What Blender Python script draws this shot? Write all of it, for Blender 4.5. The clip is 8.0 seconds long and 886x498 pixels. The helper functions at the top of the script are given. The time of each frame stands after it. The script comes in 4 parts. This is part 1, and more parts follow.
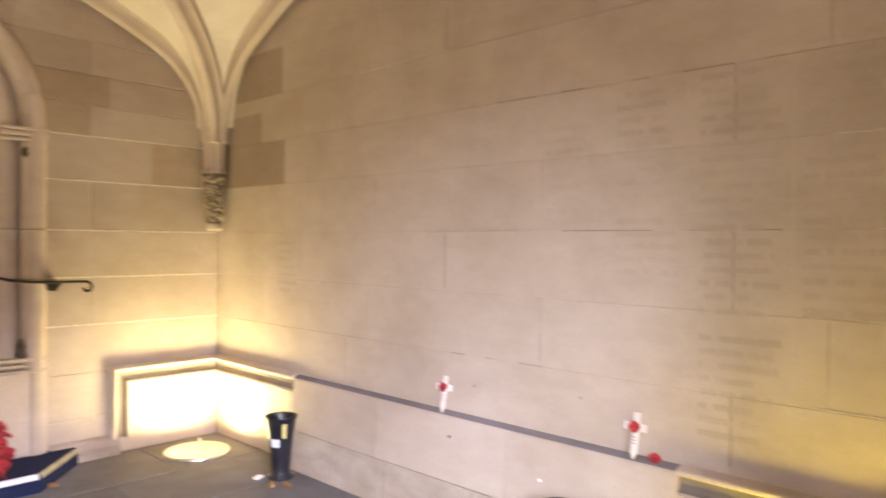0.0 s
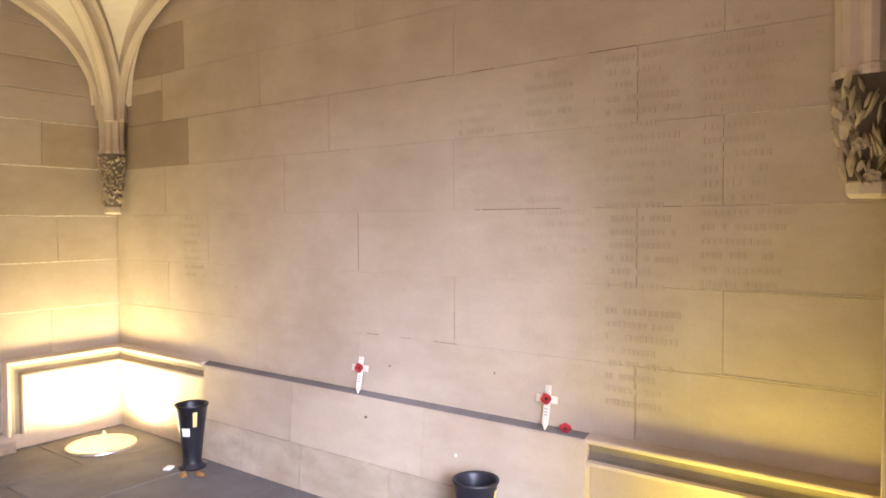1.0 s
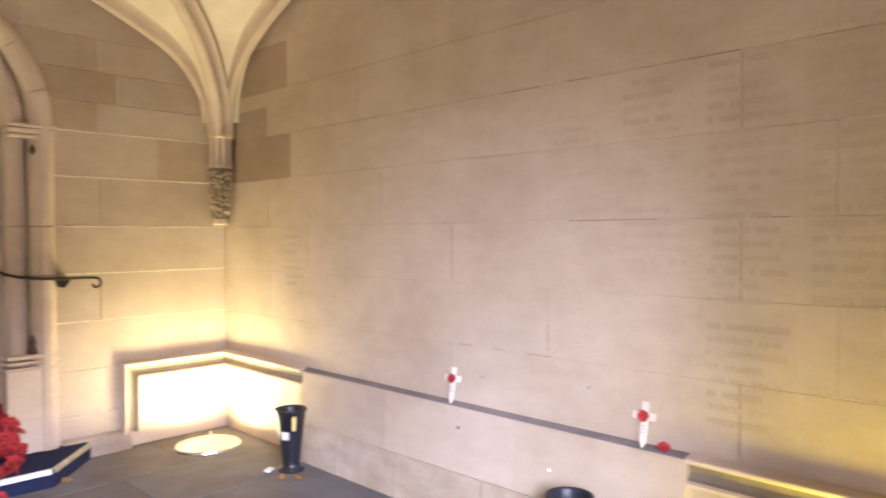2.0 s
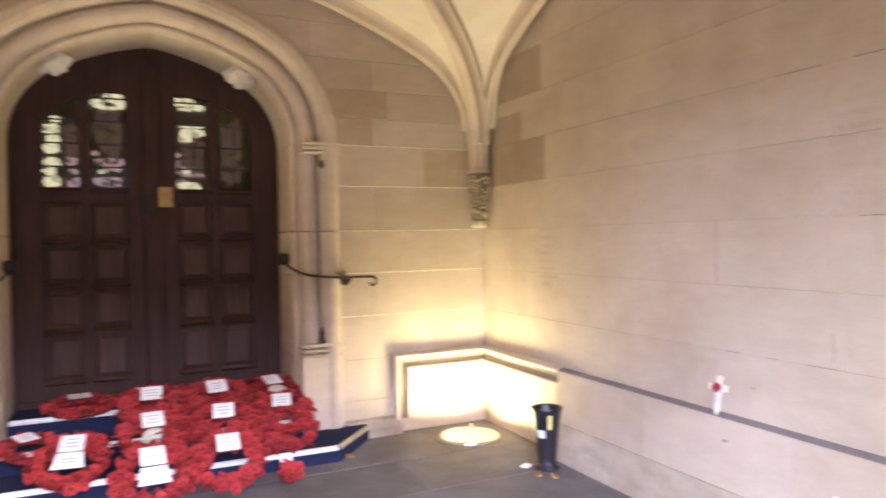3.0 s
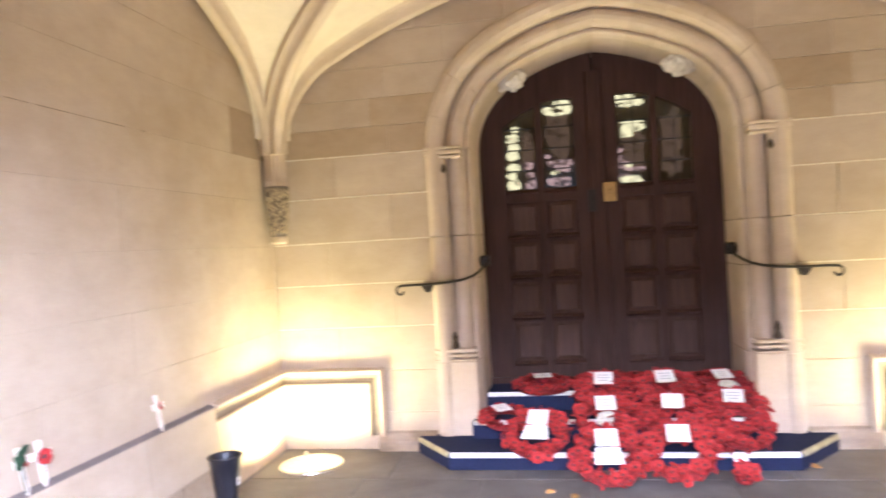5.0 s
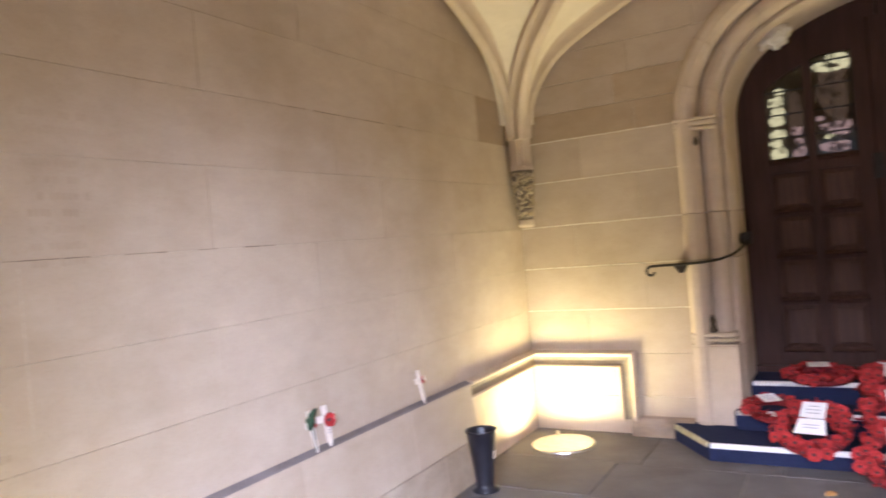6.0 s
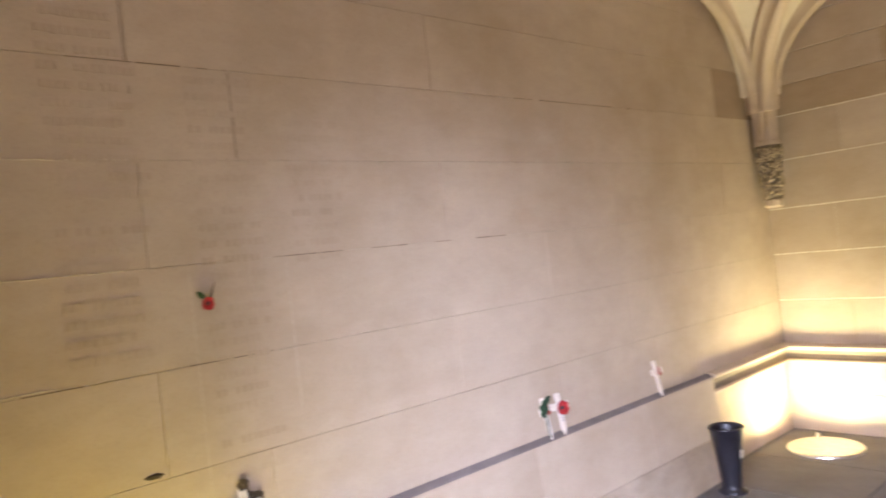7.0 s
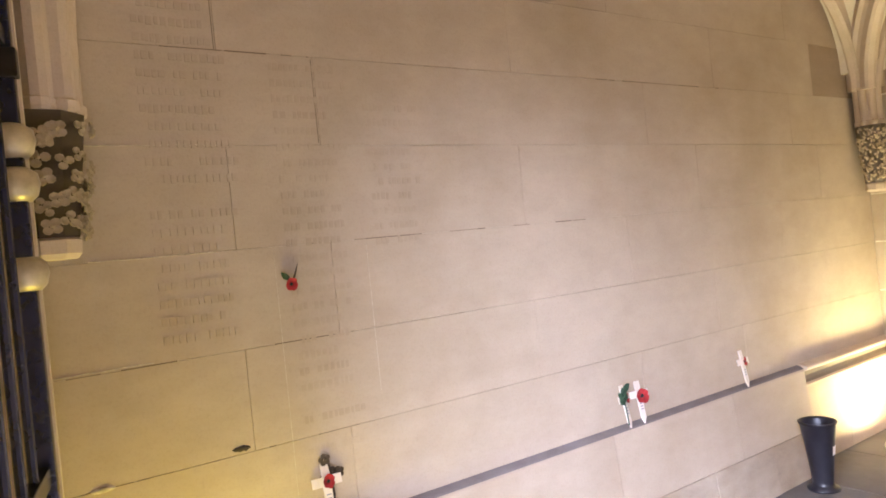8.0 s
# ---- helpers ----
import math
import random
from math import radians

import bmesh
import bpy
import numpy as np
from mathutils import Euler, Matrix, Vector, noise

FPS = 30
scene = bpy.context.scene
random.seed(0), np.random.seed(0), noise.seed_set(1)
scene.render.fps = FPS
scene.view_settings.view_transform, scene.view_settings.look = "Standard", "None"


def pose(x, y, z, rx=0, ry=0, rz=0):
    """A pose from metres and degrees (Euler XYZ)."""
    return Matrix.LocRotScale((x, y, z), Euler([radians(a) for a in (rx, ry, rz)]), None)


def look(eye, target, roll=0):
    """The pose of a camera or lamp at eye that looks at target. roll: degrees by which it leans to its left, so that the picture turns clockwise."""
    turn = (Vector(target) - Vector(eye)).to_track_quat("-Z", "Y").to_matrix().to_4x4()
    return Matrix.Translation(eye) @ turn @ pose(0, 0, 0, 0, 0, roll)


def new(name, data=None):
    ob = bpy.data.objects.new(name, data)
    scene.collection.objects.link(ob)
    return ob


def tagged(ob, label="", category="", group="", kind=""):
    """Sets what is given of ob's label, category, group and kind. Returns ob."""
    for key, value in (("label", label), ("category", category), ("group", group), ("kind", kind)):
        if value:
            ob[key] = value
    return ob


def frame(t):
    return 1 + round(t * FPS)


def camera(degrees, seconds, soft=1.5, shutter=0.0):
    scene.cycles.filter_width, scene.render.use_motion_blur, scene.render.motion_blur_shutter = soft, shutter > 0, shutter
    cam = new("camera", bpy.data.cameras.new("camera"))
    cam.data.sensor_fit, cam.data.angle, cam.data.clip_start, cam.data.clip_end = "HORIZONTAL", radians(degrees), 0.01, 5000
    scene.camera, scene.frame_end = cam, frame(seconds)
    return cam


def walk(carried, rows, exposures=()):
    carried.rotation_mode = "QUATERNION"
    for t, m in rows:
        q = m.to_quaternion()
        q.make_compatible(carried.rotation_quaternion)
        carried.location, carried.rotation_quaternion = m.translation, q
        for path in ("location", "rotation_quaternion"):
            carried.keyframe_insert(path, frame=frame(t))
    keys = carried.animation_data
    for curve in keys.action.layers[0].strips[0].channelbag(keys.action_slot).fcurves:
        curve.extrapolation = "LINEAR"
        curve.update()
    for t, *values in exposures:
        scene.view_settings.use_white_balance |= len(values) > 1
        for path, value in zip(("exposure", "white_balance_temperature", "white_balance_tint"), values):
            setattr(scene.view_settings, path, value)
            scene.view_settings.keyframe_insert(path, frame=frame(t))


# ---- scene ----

# ---------------------------------------------------------------- camera and walk
EYE = (-0.2365, -4.73, 1.403)
cam = camera(64.6, 8.0, soft=1.7, shutter=0.5)


def turn(yaw, pitch, roll):
    """The pose of the camera at its one standing place."""
    return pose(*EYE, 90 + pitch, 0, yaw) @ pose(0, 0, 0, 0, 0, -roll)


PATH = [
    (0.0, turn(-46.10, -0.54, -0.54)),
    (0.5, turn(-53.29, -1.91, -0.12)),
    (1.0, turn(-53.16, -2.16, 0.27)),
    (1.2, turn(-53.10, -2.06, 0.20)),
    (2.3, turn(-40.05, -1.20, 0.75)),
    (2.5, turn(-36.00, -1.26, 1.20)),
    (2.7, turn(-32.15, -1.15, 1.15)),
    (3.0, turn(-24.98, -0.96, 1.00)),
    (3.5, turn(-15.75, -0.62, 1.62)),
    (4.0, turn(-7.95, -0.77, 1.80)),
    (4.5, turn(0.80, -1.18, 1.58)),
    (4.7, turn(4.42, -1.05, 1.95)),
    (5.0, turn(10.15, -0.37, 3.30)),
    (5.2, turn(14.35, -0.46, 3.90)),
    (6.3, turn(35.50, -0.28, 5.05)),
    (6.5, turn(39.02, -0.22, 5.20)),
    (7.0, turn(48.72, 0.49, 6.40)),
    (7.5, turn(54.86, 0.43, 6.21)),
    (8.0, turn(55.18, -0.15, 5.90)),
]
walk(cam, PATH, exposures=((0.0, 5.03, 5850, 23), (1.2, 5.08, 5750, 22), (2.5, 5.12, 5600, 25), (4.0, 5.27, 5300, 25), (5.0, 5.60, 5350, 22), (6.3, 4.75, 5500, 23), (7.0, 4.85, 5600, 23), (8.0, 5.05, 5650, 22)))

# ---------------------------------------------------------------- light
world = bpy.data.worlds.new("sky")
scene.world = world
world.use_nodes = True
wn = world.node_tree
sky = wn.nodes.new("ShaderNodeTexSky")
sky.sky_type, sky.sun_disc = "NISHITA", False
sky.sun_elevation, sky.sun_rotation = radians(30), radians(175)
wn.links.new(sky.outputs["Color"], wn.nodes["Background"].inputs["Color"])
wn.nodes["Background"].inputs["Strength"].default_value = 0.06

sun_data = bpy.data.lights.new("sun", "SUN")
sun_data.energy, sun_data.angle, sun_data.color = 3.6, radians(98), (0.90, 0.91, 1.0)
sun = new("sun", sun_data)
sun.matrix_world = look((0.3, -9.0, 4.2), (0, 0, 0))

LAMP_WARM = (1.0, 0.86, 0.36)
FAR_POWER, NEAR_POWER = 1.5, 0.50
NEAR_WARM = (1.0, 0.82, 0.08)

# ---------------------------------------------------------------- materials
def nodes_of(name):
    m = bpy.data.materials.new(name)
    m.use_nodes = True
    t = m.node_tree
    return m, t, t.nodes["Principled BSDF"]


def tex_noise(t, coord, scale, detail=6.0, rough=0.55):
    n = t.nodes.new("ShaderNodeTexNoise")
    n.inputs["Scale"].default_value, n.inputs["Detail"].default_value = scale, detail
    n.inputs["Roughness"].default_value = rough
    t.links.new(coord, n.inputs["Vector"])
    return n.outputs["Fac"]


def ramp(t, fac, stops):
    n = t.nodes.new("ShaderNodeValToRGB")
    el = n.color_ramp.elements
    while len(el) < len(stops):
        el.new(0.5)
    for e, (p, c) in zip(el, stops):
        e.position, e.color = p, (*c, 1)
    t.links.new(fac, n.inputs["Fac"])
    return n.outputs["Color"]


def mix(t, kind, fac, a, b):
    n = t.nodes.new("ShaderNodeMix")
    n.data_type, n.blend_type = "RGBA", kind
    for sock, v in ((n.inputs["Factor"], fac), (n.inputs["A"], a), (n.inputs["B"], b)):
        if isinstance(v, (int, float)):
            sock.default_value = v
        elif isinstance(v, tuple):
            sock.default_value = (*v, 1)
        else:
            t.links.new(v, sock)
    return n.outputs["Result"]


def bump(t, bsdf, height, strength, distance):
    n = t.nodes.new("ShaderNodeBump")
    n.inputs["Strength"].default_value, n.inputs["Distance"].default_value = strength, distance
    t.links.new(height, n.inputs["Height"])
    t.links.new(n.outputs["Normal"], bsdf.inputs["Normal"])


def where(t):
    return t.nodes.new("ShaderNodeNewGeometry").outputs["Position"]


def stone(name, low, high, vary=0.10, rough=0.88, grime=0.35):
    """Ashlar: bedded grain, blotches and a tone of its own for each block."""
    m, t, b = nodes_of(name)
    p = where(t)
    stretch = t.nodes.new("ShaderNodeMapping")
    stretch.inputs["Scale"].default_value = (1.0, 1.0, 2.2)
    t.links.new(p, stretch.inputs["Vector"])
    broad = tex_noise(t, p, 1.3, 4)
    beds = tex_noise(t, stretch.outputs["Vector"], 5.0, 8, 0.65)
    grain = tex_noise(t, p, 120.0, 5, 0.7)
    col = ramp(t, beds, [(0.2, low), (0.8, high)])
    dirt = ramp(t, broad, [(0.35, (1 - grime * 0.5, 1 - grime * 0.6, 1 - grime * 0.75)), (0.62, (1, 1, 1))])
    col = mix(t, "MULTIPLY", 0.8, col, dirt)
    specks = ramp(t, grain, [(0.30, (0.86, 0.85, 0.84)), (0.5, (1, 1, 1)), (0.75, (1.0, 1.0, 1.0))])
    col = mix(t, "MULTIPLY", 0.6, col, specks)
    info = t.nodes.new("ShaderNodeObjectInfo")
    tone = ramp(t, info.outputs["Random"], [(0.0, (1 - vary * 1.6, 1 - vary * 1.8, 1 - vary * 2.0)), (0.45, (1 - vary * 0.4, 1 - vary * 0.5, 1 - vary * 0.6)), (1.0, (1, 1, 1))])
    col = mix(t, "MULTIPLY", 1.0, col, tone)
    t.links.new(col, b.inputs["Base Color"])
    b.inputs["Roughness"].default_value = rough
    b.inputs["Specular IOR Level"].default_value = 0.25
    both = t.nodes.new("ShaderNodeMath")
    both.operation = "ADD"
    t.links.new(beds, both.inputs[0])
    t.links.new(grain, both.inputs[1])
    bump(t, b, both.outputs[0], 0.22, 0.004)
    return m


def plain(name, color, rough=0.6, metal=0.0, vary=0.15, scale=30.0, relief=0.1, spec=0.4):
    """A surface with slight mottling and fine relief."""
    m, t, b = nodes_of(name)
    p = where(t)
    n = tex_noise(t, p, scale, 6)
    dark = tuple(c * (1 - vary) for c in color)
    light = tuple(min(1, c * (1 + vary * 0.6)) for c in color)
    t.links.new(ramp(t, n, [(0.3, dark), (0.7, light)]), b.inputs["Base Color"])
    b.inputs["Roughness"].default_value, b.inputs["Metallic"].default_value = rough, metal
    b.inputs["Specular IOR Level"].default_value = spec
    bump(t, b, n, relief, 0.003)
    return m


def wood(name, low, high, rough=0.42):
    m, t, b = nodes_of(name)
    p = where(t)
    s = t.nodes.new("ShaderNodeMapping")
    s.inputs["Scale"].default_value = (30, 30, 1.6)
    t.links.new(p, s.inputs["Vector"])
    g = tex_noise(t, s.outputs["Vector"], 1.6, 9, 0.65)
    w = tex_noise(t, p, 3.0, 3)
    col = mix(t, "MULTIPLY", 0.5, ramp(t, g, [(0.3, low), (0.72, high)]), ramp(t, w, [(0.3, (0.6, 0.55, 0.55)), (0.7, (1, 1, 1))]))
    t.links.new(col, b.inputs["Base Color"])
    b.inputs["Roughness"].default_value = rough
    b.inputs["Specular IOR Level"].default_value = 0.22
    bump(t, b, g, 0.25, 0.002)
    return m


def glow(name, color, strength):
    m, t, b = nodes_of(name)
    b.inputs["Base Color"].default_value = (*color, 1)
    b.inputs["Emission Color"].default_value = (*color, 1)
    b.inputs["Emission Strength"].default_value = strength
    return m


STONE = stone("sandstone", (0.431, 0.348, 0.260), (0.510, 0.418, 0.321), 0.07)
SIDE_STONE = stone("even_sandstone", (0.431, 0.348, 0.260), (0.510, 0.418, 0.321), 0.028)
PLINTH_STONE = stone("weathered_plinth_stone", (0.33, 0.27, 0.21), (0.53, 0.44, 0.34), 0.05, grime=0.75)
STONE_DARK = stone("brown_sandstone", (0.317, 0.242, 0.172), (0.396, 0.308, 0.224), 0.06)
DRESSED = stone("dressed_limestone", (0.50, 0.405, 0.305), (0.60, 0.495, 0.385), 0.06)
GRIMED = stone("grimed_base_stone", (0.24, 0.195, 0.155), (0.50, 0.41, 0.32), 0.05, grime=1.1)
HOLLOW_STONE = stone("brown_hollow_stone", (0.15, 0.125, 0.10), (0.25, 0.205, 0.155), 0.04)
LEDGE = stone("grimy_ledge_stone", (0.14, 0.12, 0.115), (0.23, 0.20, 0.19), 0.04)
VAULT = stone("vault_limestone", (0.60, 0.52, 0.40), (0.72, 0.64, 0.51), 0.05, grime=0.25)
CARVED = stone("carved_limestone", (0.30, 0.235, 0.15), (0.50, 0.405, 0.275), 0.03)
# very dark: carries the shade between the carved flowers and leaves
CORBEL_GROUND = stone("shade_dark_stone", (0.05, 0.036, 0.024), (0.11, 0.082, 0.055), 0.03)
MORTAR = plain("lime_mortar", (0.510, 0.431, 0.326), 0.95, vary=0.25, scale=60)
# paler than the mortar, for joints that catch the uplight
LIT_JOINT = plain("lit_joint_mortar", (0.66, 0.58, 0.44), 0.95, vary=0.25, scale=40)
PALE_CARVED = stone("pale_carved_stone", (0.52, 0.47, 0.42), (0.80, 0.76, 0.70), 0.02)
STONE_DARK2 = stone("tan_sandstone", (0.361, 0.273, 0.180), (0.466, 0.365, 0.255), 0.06)
INK = stone("weathered_cut_letters", (0.405, 0.325, 0.240), (0.488, 0.398, 0.303), 0.04)
HOLE = plain("dark_hollow", (0.05, 0.037, 0.026), 0.95)
CRACK = plain("open_joint", (0.17, 0.125, 0.085), 0.95)
FLAG = stone("grey_flagstone", (0.108, 0.102, 0.102), (0.18, 0.17, 0.168), 0.10, 0.75, 0.5)
GROUT = plain("floor_grout", (0.17, 0.15, 0.13), 0.9)
OAK = wood("dark_stained_oak", (0.028, 0.013, 0.010), (0.077, 0.036, 0.027), 0.62)
OAK_PANEL = wood("oak_panel", (0.048, 0.024, 0.018), (0.112, 0.060, 0.045), 0.60)
BRASS = plain("worn_brass", (0.46, 0.29, 0.10), 0.5, 0.6, 0.25)
IRON = plain("black_iron", (0.03, 0.024, 0.02), 0.5, 0.6, 0.3)
CARPET = plain("navy_carpet", (0.020, 0.025, 0.058), 0.97, vary=0.45, scale=260, relief=0.6, spec=0.1)
NOSING = plain("white_nosing_strip", (0.78, 0.77, 0.74), 0.6, vary=0.12, scale=18)
NOSING_DULL = plain("dull_yellow_nosing_strip", (0.40, 0.36, 0.22), 0.7, vary=0.35, scale=25)
# strong mottling adds the dark of shadows between the poppies
POPPY = plain("red_poppy_paper", (0.37, 0.030, 0.030), 0.75, vary=0.42, scale=45, spec=0.2)
POPPY_HEART = plain("black_poppy_centre", (0.012, 0.012, 0.014), 0.6)
LEAF = plain("green_paper_leaf", (0.018, 0.05, 0.022), 0.7, vary=0.3)
CARD = plain("white_card", (0.82, 0.81, 0.80), 0.55, vary=0.05)
CARD_PRINT = plain("grey_print", (0.30, 0.29, 0.33), 0.7)
EMBLEM = plain("printed_emblem", (0.62, 0.60, 0.50), 0.6, vary=0.5, scale=70)
PALE_WOOD = wood("pale_cross_wood", (0.74, 0.66, 0.56), (0.84, 0.77, 0.68), 0.6)
BUCKET = plain("black_plastic", (0.016, 0.015, 0.02), 0.38, vary=0.25)
STICKER = plain("yellow_sticker", (0.72, 0.58, 0.20), 0.5)
BLUE_PAINT = plain("navy_gloss_paint", (0.009, 0.011, 0.036), 0.25, vary=0.3, spec=0.6)
STEEL = plain("brushed_steel_ring", (0.62, 0.60, 0.56), 0.35, 0.9)
LAMP_GLASS = glow("lit_lamp_glass", (1.0, 0.93, 0.74), 0.8)
LEAD = plain("lead_came", (0.03, 0.03, 0.033), 0.6, 0.3)


def stained(name, color, strength, scale, share):
    """Added glow for bright patches in the door's panes, broken up by noise."""
    m, t, b = nodes_of(name)
    p = where(t)
    tone = ramp(t, tex_noise(t, p, scale, 3, 0.6), [(share - 0.06, tuple(0.10 * c for c in color)), (share + 0.05, color)])
    b.inputs["Base Color"].default_value = (0.02, 0.02, 0.02, 1)
    t.links.new(tone, b.inputs["Emission Color"])
    b.inputs["Emission Strength"].default_value = strength
    return m


YELLOW_GLOW = stained("yellow_glow_patch", (1.0, 0.88, 0.45), 0.028, 13.0, 0.42)
PINK_GLOW = stained("pink_glow_patch", (1.0, 0.62, 0.52), 0.013, 16.0, 0.47)
BROWN_GLOW = stained("brown_glow_patch", (0.30, 0.18, 0.11), 0.0075, 9.0, 0.40)
DEAD_LEAF = plain("fallen_leaf", (0.30, 0.16, 0.05), 0.8, vary=0.4)
LIGHT_BLOCK = plain("unseen_light_block", (0.075, 0.07, 0.05), 0.9, vary=0.6, scale=2.0)
# dimness behind the panes is put into this dark colour
DARK_ROOM = plain("dark_lobby_fill", (0.10, 0.085, 0.075), 0.9)
GRASSY = plain("outdoor_paving", (0.055, 0.053, 0.05), 0.9, vary=0.3, scale=4)

GLASS, gt, gb = nodes_of("old_leaded_glass")
gb.inputs["Base Color"].default_value = (0.86, 0.86, 0.80, 1)
gb.inputs["Transmission Weight"].default_value = 1.0
gb.inputs["Roughness"].default_value = 0.04
gb.inputs["IOR"].default_value = 1.45
bump(gt, gb, tex_noise(gt, where(gt), 9.0, 2), 0.12, 0.01)


# ---------------------------------------------------------------- mesh helpers
def link_mesh(name, bm, mat, smooth=False):
    me = bpy.data.meshes.new(name)
    bmesh.ops.recalc_face_normals(bm, faces=bm.faces)
    bm.to_mesh(me)
    bm.free()
    me.materials.append(mat)
    if smooth:
        for f in me.polygons:
            f.use_smooth = True
    return new(name, me)


def part(name, bm, mat, parent, label="", smooth=False):
    ob = link_mesh(name, bm, mat, smooth)
    ob.parent = parent
    if label:
        tagged(ob, label)
    return ob


def whole(name, bm, mat, label, category, group="", kind="", smooth=False):
    return tagged(link_mesh(name, bm, mat, smooth), label, category, group, kind)


def empty(name, label, category, group="", kind="", at=None):
    ob = new(name)
    ob.empty_display_size = 0.1
    if at is not None:
        ob.matrix_basis = at
    return tagged(ob, label, category, group, kind)


def add_box(bm, x0, x1, y0, y1, z0, z1, bevel=0.0):
    vs = [bm.verts.new((x, y, z)) for x in (x0, x1) for y in (y0, y1) for z in (z0, z1)]
    quads = ((0, 1, 3, 2), (4, 6, 7, 5), (0, 4, 5, 1), (2, 3, 7, 6), (0, 2, 6, 4), (1, 5, 7, 3))
    fs = [bm.faces.new([vs[i] for i in q]) for q in quads]
    if bevel:
        es = list({e for f in fs for e in f.edges})
        bmesh.ops.bevel(bm, geom=es, offset=bevel, segments=2, affect="EDGES", profile=0.6)
    return bm


def box(x0, x1, y0, y1, z0, z1, bevel=0.0):
    return add_box(bmesh.new(), x0, x1, y0, y1, z0, z1, bevel)


def add_prism(bm, low, high):
    """A solid between two loops of points."""
    a = [bm.verts.new(p) for p in low]
    b = [bm.verts.new(p) for p in high]
    n = len(a)
    bm.faces.new(a[::-1])
    bm.faces.new(b)
    for i in range(n):
        bm.faces.new((a[i], a[(i + 1) % n], b[(i + 1) % n], b[i]))
    return bm


def add_sweep(bm, loops, closed=False, caps=True):
    """A skin over loops of equal length; closed: the loops themselves are rings."""
    rows = [[bm.verts.new(p) for p in loop] for loop in loops]
    n = len(rows[0])
    for r, s in zip(rows, rows[1:]):
        for i in range(n if closed else n - 1):
            bm.faces.new((r[i], r[(i + 1) % n], s[(i + 1) % n], s[i]))
    if caps and n > 2:
        bm.faces.new(rows[0][::-1])
        bm.faces.new(rows[-1])
    return bm


def add_turned(bm, profile, centre=(0, 0, 0), steps=24):
    """A solid of revolution round a vertical axis: profile is rows of radius and height."""
    cx, cy, cz = centre
    loops = [[(cx + r * math.cos(2 * math.pi * k / steps), cy + r * math.sin(2 * math.pi * k / steps), cz + z) for k in range(steps)] for r, z in profile]
    return add_sweep(bm, loops, closed=True)


def add_tube(bm, points, radius, steps=8):
    pts = [Vector(p) for p in points]
    loops = []
    up = Vector((0, 0, 1))
    for i, p in enumerate(pts):
        d = (pts[min(i + 1, len(pts) - 1)] - pts[max(i - 1, 0)]).normalized()
        side = d.cross(up if abs(d.z) < 0.9 else Vector((0, 1, 0))).normalized()
        top = side.cross(d)
        r = radius(i / (len(pts) - 1)) if callable(radius) else radius
        loops.append([tuple(p + side * r * math.cos(2 * math.pi * k / steps) + top * r * math.sin(2 * math.pi * k / steps)) for k in range(steps)])
    return add_sweep(bm, loops, closed=True)


# ---------------------------------------------------------------- plan
W = 2.31              # half the porch's width
NEAR = -4.76          # inner face of the entrance wall
HEIGHT = 3.75
COURSES = (0.0, 0.20, 0.553, 0.856, 1.160, 1.458, 1.772, 2.058, 2.36, 2.66, 2.96, 3.28, 3.6)


def four_centred(half, rise, r, bend, count=10):
    """Half of a depressed pointed arch from its springing (half, 0) to its apex (0, rise)."""
    pts = [(half - r + r * math.cos(bend * i / count), r * math.sin(bend * i / count)) for i in range(count + 1)]
    px, pz = pts[-1]
    nx, nz = math.cos(bend), math.sin(bend)
    # centre of the flatter arc: c = p - n * R, with |c - apex| = R
    dx, dz = px, pz - rise
    R = (dx * dx + dz * dz) / (2 * (dx * nx + dz * nz)) if abs(dx * nx + dz * nz) > 1e-6 else 50.0
    cx, cz = px - nx * R, pz - nz * R
    a0, a1 = math.atan2(pz - cz, px - cx), math.atan2(rise - cz, -cx)
    pts += [(cx + R * math.cos(a0 + (a1 - a0) * i / count), cz + R * math.sin(a0 + (a1 - a0) * i / count)) for i in range(1, count + 1)]
    return pts


# the doorway's inner curve, and curves at a distance outside it
DOOR_HALF, DOOR_SPRING = 0.86, 2.06
DOOR_CURVE = four_centred(DOOR_HALF, 0.68, 0.56, radians(60))


def doorway(offset, foot=0.0):
    """The doorway's outline from the left foot over the apex to the right foot, pushed outwards."""
    half = []
    n = len(DOOR_CURVE)
    for i, (x, z) in enumerate(DOOR_CURVE):
        if i == n - 1:
            dx, dz = DOOR_CURVE[i][0] - DOOR_CURVE[i - 1][0], DOOR_CURVE[i][1] - DOOR_CURVE[i - 1][1]
            half.append((0.0, z + offset * math.hypot(dx, dz) / abs(dx)))
            continue
        a, b = DOOR_CURVE[max(i - 1, 0)], DOOR_CURVE[i + 1]
        dx, dz = b[0] - a[0], b[1] - a[1]
        if i == 0:
            dx, dz = 0.0, 1.0
        l = math.hypot(dx, dz)
        half.append((x + offset * dz / l, z - offset * dx / l))
    right = [(half[0][0], foot)] + [(x, z + DOOR_SPRING) for x, z in half]
    return [(-x, z) for x, z in right] + [(x, z) for x, z in right[-2::-1]]


def door_height(x, offset=0.0):
    pts = doorway(offset)
    for (x0, z0), (x1, z1) in zip(pts, pts[1:]):
        if x0 <= x <= x1 and x1 > x0:
            return z0 + (z1 - z0) * (x - x0) / (x1 - x0)
    return 0.0


def door_width(z, offset):
    """Half the doorway's width at a height, pushed outwards."""
    pts = doorway(offset)[len(doorway(offset)) // 2:]
    for (x1, z1), (x0, z0) in zip(pts, pts[1:]):
        if z0 <= z <= z1:
            return x0 + (x1 - x0) * (z - z0) / max(z1 - z0, 1e-6)
    return 0.0


SURROUND = 0.305
